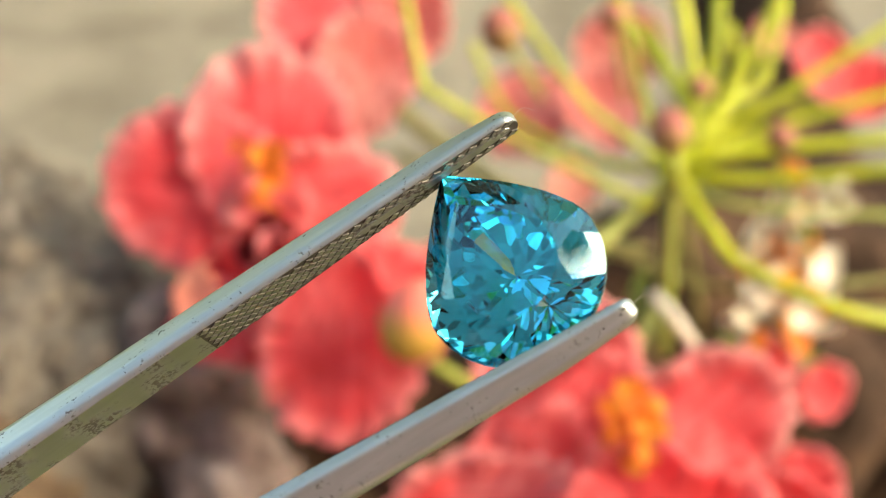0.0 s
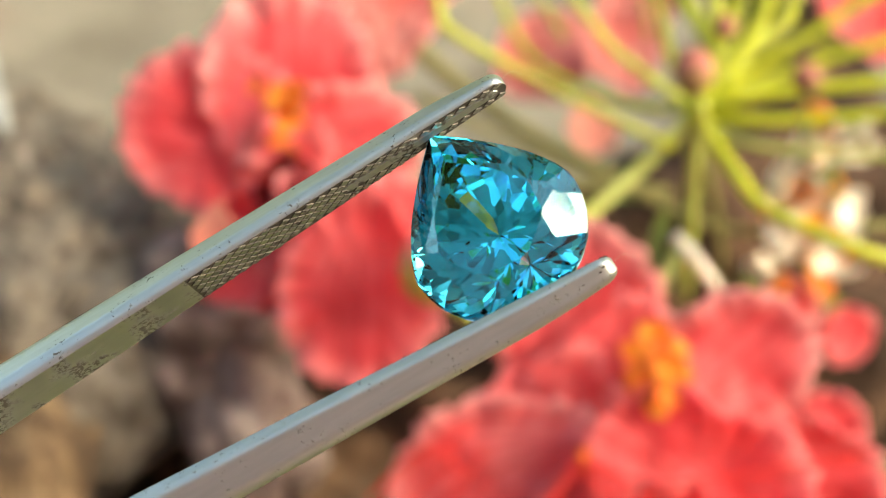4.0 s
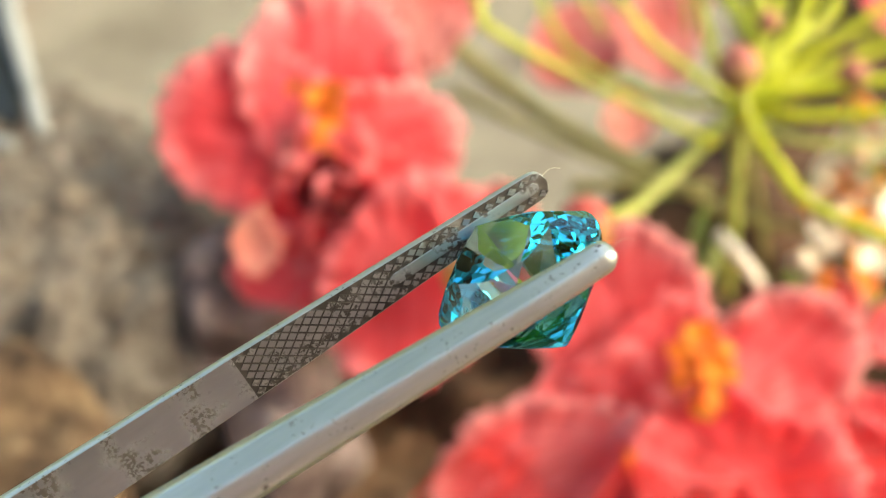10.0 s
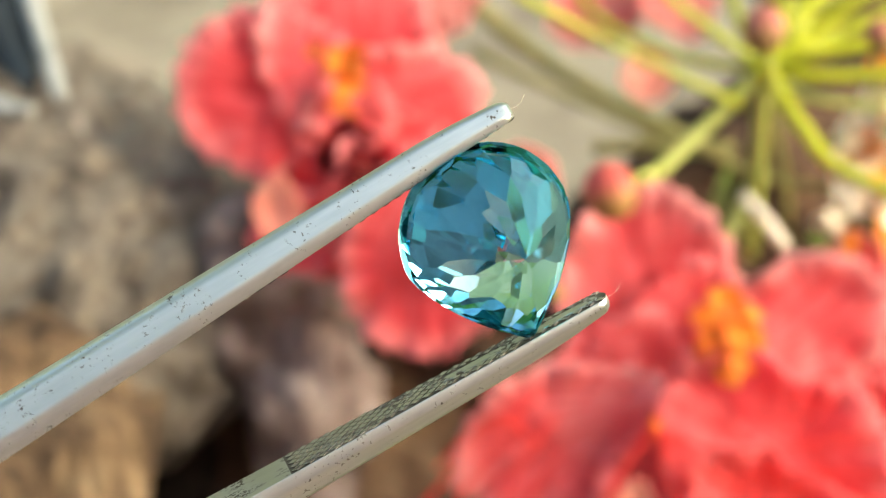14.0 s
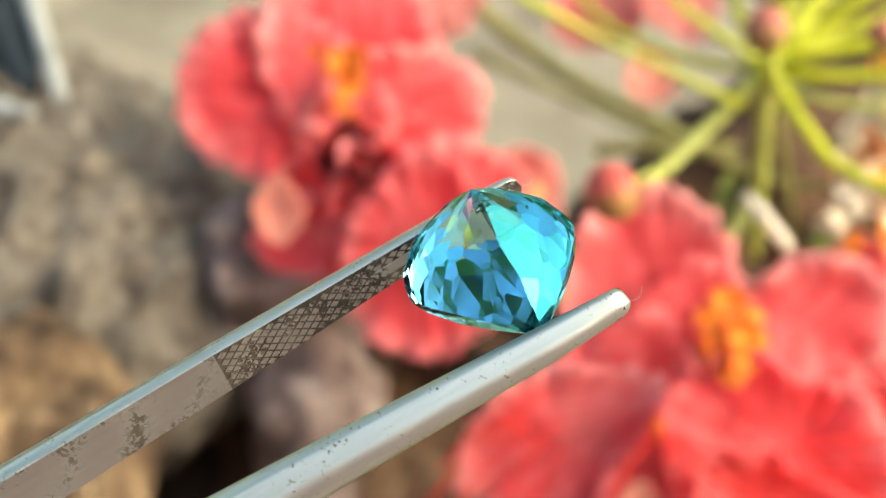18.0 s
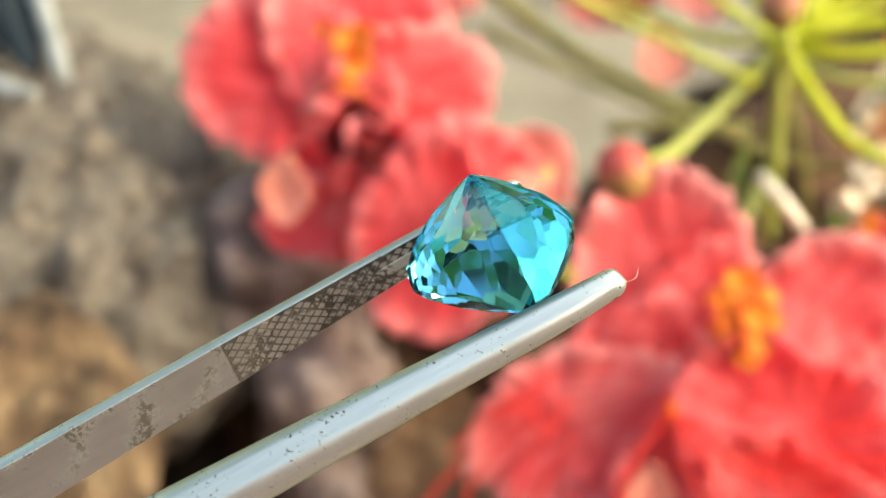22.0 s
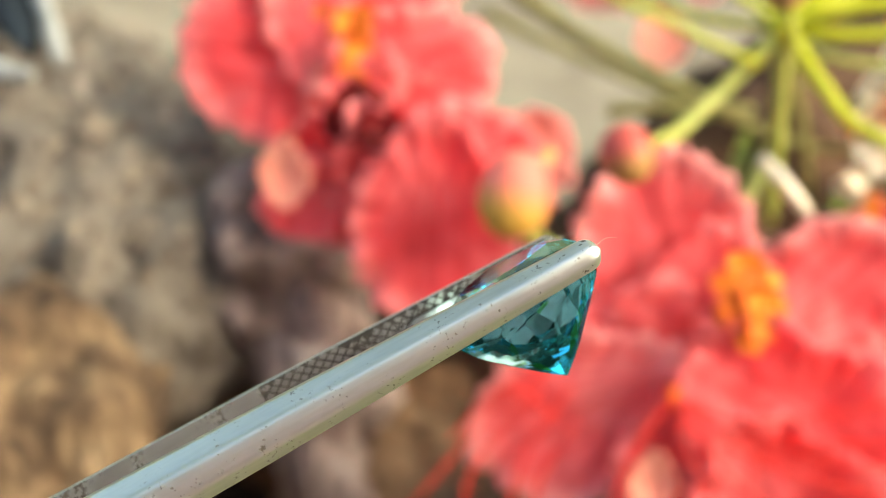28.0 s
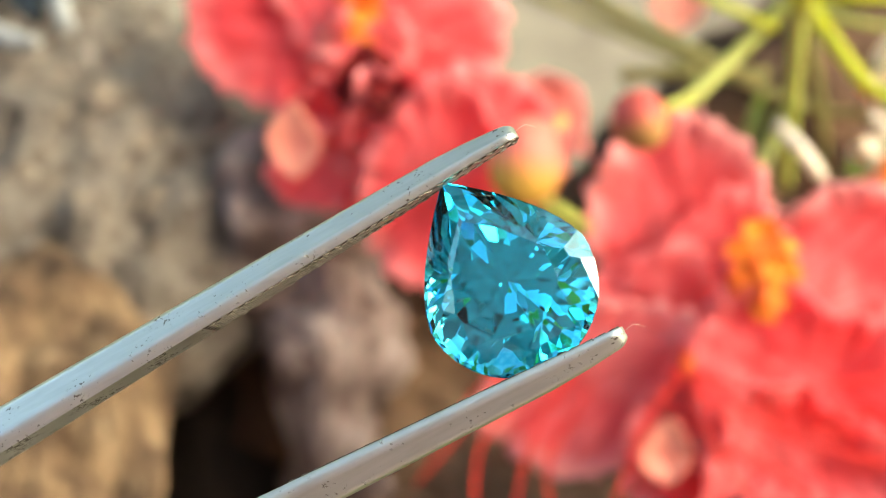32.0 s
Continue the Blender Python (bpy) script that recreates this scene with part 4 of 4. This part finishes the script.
def tweezers_thing():
    t = tagged(new("tweezers"), "brushed steel gem tweezers with worn cross-cut tips", "tweezers")
    for s in (1, -1):
        a = part("arm", arm_bm(s), STEEL, t)
        a.data.materials.append(STEEL_WORN)
        a.data.materials.append(GROOVE)
        for f in a.data.polygons:
            if f.normal.y * s < -0.9:
                f.material_index = 2 if f.center.x > -0.0163 else 1
                f.use_smooth = False
        y = arm_y(TIP) * s / 1000
        part("fibre", tube([(TIP / 1000 - 0.0002, y, 0.0002), (TIP / 1000 + 0.0006, y + 0.0001, 0.0003), (TIP / 1000 + 0.0011, y - 0.0003, 0.0001)], [0.000011, 0.000008], 5), LEAF_DRY, a, "thin clinging fibre")
        strip = [[Vector((x, s * (arm_y(x) - FACE + dy), z)) / 1000 for dy, z in ((0.01, -h), (-0.045, -h + 0.06), (-0.045, h - 0.06), (0.01, h))] for x, h in ((-6.9, 0.10), (-6.3, 0.36), (-3, 0.36), (0, 0.36), (TIP - 0.75, 0.34), (TIP - 0.55, 0.1))]
        part("plain_strip", loft(strip), STEEL_WORN, a, "plain brushed strip between the teeth", smooth=False)
        teeth = part("grip_teeth", teeth_bm(s), TOOTH, a, "cross-cut gripping teeth with dark residue", smooth=False)
        teeth.data.materials.append(GROOVE)
        for f in teeth.data.polygons:
            f.material_index = 0 if f.normal.y * s < -0.9 else 1
    part("joint", loft([[Vector((x, y, z)) / 1000 for y, z in ((-2.4, -4), (2.4, -4), (2.4, 4), (-2.4, 4))] for x in (-HINGE - 14, -HINGE + 4)]), STEEL, t)
    return t


tweezers = tweezers_thing()


# ---- gemstone ----
def pear(u):
    """The outline at u from 0 (the point) to 1, round to the point again; half width 4.9, length 11.85."""
    W, top, cy = 5.02, 6.02, -0.93
    v = u if u <= 0.5 else 1 - u
    sgn = 1 if u <= 0.5 else -1
    if v < 0.27:
        q = 1 - (v / 0.27)
        y = cy + (top - cy) * q
        x = W * (1 - q ** 1.55)
    else:
        a = (v - 0.27) / 0.23 * math.pi / 2
        x, y = W * math.cos(a), cy - W * math.sin(a)
    return x * sgn, y


GEM_X = -0.65
GEM_TURN = -3.0
GEM_MID = -0.45
CROWN, DEEP = 1.60, 5.75


def outline_at(count):
    """Points of the outline at even steps of its length, from the point round, with the outward normals; millimetres."""
    fine = [Vector((*pear(i / 1440), 0)) for i in range(1440)]
    along = [0.0]
    for p, q in zip(fine, fine[1:] + fine[:1]):
        along.append(along[-1] + (q - p).length)
    out, j = [], 0
    for k in range(count):
        want = along[-1] * ((k + 0.5) / count)
        while along[j + 1] < want:
            j += 1
        p, q = fine[j % 1440], fine[(j + 1) % 1440]
        p2, q2 = fine[(j - 12) % 1440], fine[(j + 13) % 1440]
        d = (q2 - p2).normalized()
        out.append((p.lerp(q, 0.5), d))
    return out


PLAN = [p for p, d in outline_at(720)]


def plan(u):
    """The outline at the fraction u of its length."""
    i = (u % 1) * 720 - 0.5
    k = math.floor(i)
    p = PLAN[k % 720].lerp(PLAN[(k + 1) % 720], i - k)
    return p.x, p.y


def gem_planes():
    """The planes that the cutter ground: kind, a point and the outward normal; millimetres."""
    rg = random.Random(21)
    mid = Vector((0, GEM_MID, 0))
    planes = [("table", Vector((0, 0, CROWN)), Vector((0, 0, 1)))]

    def slope(kind, point, along, s, z, ds_dz, wobble=0.0, shift=0.0):
        """A plane on the outline scaled by s at height z, whose scale changes by ds_dz a millimetre of height."""
        arm = point - mid
        place = mid + arm * s + Vector((0, 0, z))
        n = along.cross(arm * ds_dz + Vector((0, 0, 1))).normalized()
        if n.dot(arm) < 0:
            n = -n
        if wobble:
            n = (n + Vector((rg.gauss(0, wobble), rg.gauss(0, wobble), rg.gauss(0, wobble)))).normalized()
        planes.append((kind, place + n * shift, n))
    for p, d in outline_at(44):
        slope("girdle", p, d, 1.0, 0.0, 0.0)
    # crown: eight mains, sixteen upper halves, eight stars
    ring = outline_at(16)
    for k, (p, d) in enumerate(ring):
        if k % 2:
            slope("crown", p, d, 1.0, 0.10, -0.262, 0.006)
        else:
            slope("crown", p, d, 0.575, CROWN, -0.44, 0.008)
    for p, d in outline_at(32)[::2]:
        slope("crown", p, d, 0.985, 0.12, -0.215, 0.012)
    # pavilion: rows of small facets, rounder in plan with depth, fewer round the culet
    def skin(u, depth):
        x, y = plan(u)
        k = 0.2 + 0.75 * depth
        a = 2 * math.pi * u
        x, y = x * (1 - k) + 5.0 * math.sin(a) * k, (y - GEM_MID) * (1 - k) + (5.15 * math.cos(a)) * k
        r = 1 - depth ** 1.4
        return Vector((x * r, GEM_MID + y * r, -0.10 - depth * (DEEP - 0.10)))
    for depth, count, wobble, lag in ((0.09, 22, 0.045, 0.5), (0.23, 22, 0.066, 0.5), (0.39, 22, 0.080, 0.5), (0.56, 22, 0.080, 0.5), (0.73, 22, 0.065, 0.5), (0.89, 11, 0.050, 0.5)):
        for k in range(count):
            u = (k + lag) / count
            e = 0.012
            n = (skin(u + e, depth) - skin(u - e, depth)).cross(skin(u, depth + e) - skin(u, depth - e)).normalized()
            if n.z > 0:
                n = -n
            # the facets lean sideways more than they tip, and so keep to their columns
            along = (skin(u + e, depth) - skin(u - e, depth)).normalized()
            n = (n + along * rg.gauss(0, wobble) + along.cross(n) * rg.gauss(0, wobble * 0.3)).normalized()
            planes.append(("pavilion", skin(u, depth) + n * rg.uniform(-0.012, 0.012), n))
    return planes


def gem_bm():
    """A rough block, ground plane by plane; each face keeps the kind of its plane."""
    bm = bmesh.new()
    bmesh.ops.create_cube(bm, size=30)
    kind_of = bm.faces.layers.int.new("kind")
    kinds = ["", "table", "crown", "girdle", "pavilion"]
    for kind, place, n in gem_planes():
        cut = bmesh.ops.bisect_plane(bm, geom=bm.verts[:] + bm.edges[:] + bm.faces[:], dist=1e-5, plane_co=place, plane_no=n, clear_outer=True)
        edges = [e for e in cut["geom_cut"] if isinstance(e, bmesh.types.BMEdge) and e.is_boundary]
        if len(edges) > 2:
            for f in bmesh.ops.contextual_create(bm, geom=edges)["faces"]:
                f[kind_of] = kinds.index(kind)
    bmesh.ops.dissolve_degenerate(bm, dist=1e-4, edges=bm.edges[:])
    bmesh.ops.recalc_face_normals(bm, faces=bm.faces)
    # it sits a little turned about the grip
    sit = pose(GEM_X / 1000, -0.0001, -0.0005, 0, GEM_TURN, 0) @ pose(0, 0, 0, 0, 0, 4) @ Matrix.Scale(0.001, 4)
    bmesh.ops.transform(bm, matrix=sit, verts=bm.verts)
    return bm


def gem_thing():
    """The stone, cut into its crown, table, girdle and pavilion."""
    whole = gem_bm()
    kind_of = whole.faces.layers.int["kind"]
    whole.verts.index_update()
    g = tagged(new("gemstone"), "teal blue transparent faceted pear-shaped gemstone held in tweezers", "gemstone")
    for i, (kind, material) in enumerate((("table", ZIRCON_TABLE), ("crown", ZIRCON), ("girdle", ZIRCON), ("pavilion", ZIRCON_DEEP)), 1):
        faces = [f for f in whole.faces if f[kind_of] == i]
        seen = {}
        index = [[seen.setdefault(v.index, len(seen)) for v in f.verts] for f in faces]
        place = {v.index: v.co.copy() for f in faces for v in f.verts}
        me = bpy.data.meshes.new(kind)
        me.from_pydata([place[k] for k in seen], [], index)
        me.materials.append(material)
        ob = new(kind, me)
        ob.parent = g
    whole.free()
    return g


gem = gem_thing()


# ---- what moves ----
def motions():
    grip = [
        (0, 0.00877, 0.07127, 0.18033, 36.03, -31.16, 11.98),
        (0.5, 0.00830, 0.07195, 0.18014, 31.72, -31.92, 11.69),
        (1, 0.00755, 0.07272, 0.18017, 25.22, -30.52, 12.53),
        (1.5, 0.00802, 0.07239, 0.17944, 21.07, -30.02, 14.48),
        (2, 0.00724, 0.07274, 0.17871, 15.14, -29.24, 13.70),
        (2.5, 0.00695, 0.07272, 0.17844, 11.63, -29.05, 13.48),
        (3, 0.00658, 0.07362, 0.17901, 13.55, -28.81, 14.56),
        (3.5, 0.00661, 0.07483, 0.17805, 23.98, -29.04, 13.82),
        (5.5, 0.00503, 0.07462, 0.17646, 45.87, -26.27, 17.95),
        (6, 0.00340, 0.07437, 0.17756, 45.78, -26.92, 19.76),
        (6.5, 0.00345, 0.07476, 0.17686, 51.67, -26.60, 18.26),
        (7, 0.00331, 0.07567, 0.17676, 61.63, -27.18, 16.24),
        (7.5, 0.00331, 0.07605, 0.17608, 49.05, -27.92, 15.37),
        (8, 0.00391, 0.07564, 0.17607, 40.14, -28.70, 15.72),
        (8.5, 0.00453, 0.07634, 0.17520, 32.14, -29.10, 15.83),
        (9, 0.00387, 0.07658, 0.17633, 19.30, -28.26, 16.75),
        (9.5, 0.00409, 0.07691, 0.17581, 4.45, -26.72, 17.83),
        (10, 0.00406, 0.07682, 0.17498, -10.84, -26.76, 18.60),
        (10.5, 0.00291, 0.07745, 0.17503, -25.68, -25.59, 18.01),
        (11, 0.00260, 0.07863, 0.17538, -43.37, -24.97, 19.66),
        (11.5, 0.00180, 0.08076, 0.17618, -54.03, -26.23, 19.67),
        (12, 0.00236, 0.08066, 0.17399, -69.04, -24.98, 21.45),
        (12.5, 0.00264, 0.07991, 0.17312, -79.83, -23.09, 22.04),
        (13, 0.00257, 0.08036, 0.17264, -86.95, -22.42, 22.33),
        (13.5, 0.00208, 0.08018, 0.17179, -98.88, -21.93, 22.53),
        (14, 0.00115, 0.08117, 0.17250, -109.81, -21.03, 23.96),
        (14.5, 0.00082, 0.08146, 0.17360, -120.76, -21.06, 24.76),
        (16.5, 0.00243, 0.08085, 0.17064, -153.02, -18.06, 25.24),
        (17, 0.00231, 0.08107, 0.17016, -159.76, -18.81, 24.30),
        (17.5, 0.00210, 0.08045, 0.16963, -168.90, -19.54, 24.95),
        (18, 0.00182, 0.08076, 0.17056, -176.48, -19.26, 24.79),
        (18.5, 0.00183, 0.08120, 0.17031, 174.62, -19.17, 24.28),
        (19, 0.00225, 0.08085, 0.16981, 163.23, -18.47, 23.71),
        (19.5, 0.00253, 0.08015, 0.16893, 161.93, -19.62, 25.07),
        (20, 0.00253, 0.08035, 0.16874, 155.30, -19.41, 24.81),
        (20.5, 0.00210, 0.08103, 0.16920, 146.82, -18.22, 24.54),
        (21, 0.00179, 0.08167, 0.16888, 151.77, -16.60, 23.92),
        (21.5, 0.00147, 0.08279, 0.16813, 162.25, -15.39, 24.47),
        (22, 0.00172, 0.08454, 0.16717, 176.22, -17.28, 25.43),
        (22.5, 0.00096, 0.08510, 0.16830, -172.93, -18.42, 26.37),
        (23, 0.00130, 0.08498, 0.16783, -161.18, -17.92, 26.10),
        (23.5, 0.00172, 0.08530, 0.16629, -148.09, -17.97, 24.90),
        (24, 0.00097, 0.08576, 0.16612, -134.84, -19.21, 23.66),
        (24.5, 0.00128, 0.08720, 0.16497, -124.48, -19.49, 22.46),
        (26.5, 0.00160, 0.08742, 0.16499, -82.53, -17.87, 25.07),
        (27, 0.00192, 0.08746, 0.16403, -69.98, -18.24, 24.00),
        (27.5, 0.00212, 0.08749, 0.16353, -51.88, -19.27, 22.45),
        (28, 0.00146, 0.08689, 0.16380, -33.23, -20.42, 21.28),
        (28.5, 0.00181, 0.08666, 0.16411, -12.95, -19.70, 21.06),
        (29, 0.00224, 0.08764, 0.16464, -1.84, -20.58, 20.26),
        (29.5, 0.00127, 0.08758, 0.16617, 12.26, -21.03, 20.27),
        (30, 0.00042, 0.08728, 0.16556, 22.47, -22.12, 19.50),
        (30.5, 0.00058, 0.08596, 0.16414, 32.92, -22.69, 17.93),
        (31, 0.00057, 0.08520, 0.16413, 36.17, -24.88, 16.07),
        (31.5, 0.00065, 0.08464, 0.16413, 43.09, -25.02, 15.09),
        (32, 0.00024, 0.08419, 0.16473, 46.65, -24.93, 13.52),
    ]
    rows = [(t, pose(*m)) for t, *m in grip]
    walk(tweezers, rows)
    walk(gem, rows)
    path = [(0, 0.60), (3.4, 0.58), (3.8, 0.46), (4.6, 0.18), (5.0, 0.06), (5.5, -0.04), (6.0, -0.095), (6.2, -0.14), (6.4, -0.194), (6.6, -0.217), (6.8, -0.231), (7.0, -0.246), (7.2, -0.268), (7.6, -0.33), (8.5, -0.5), (10, -0.7), (32, -0.72)]
    walk(cat, [(t, pose(x, 0.375, 0)) for t, x in path])


motions()
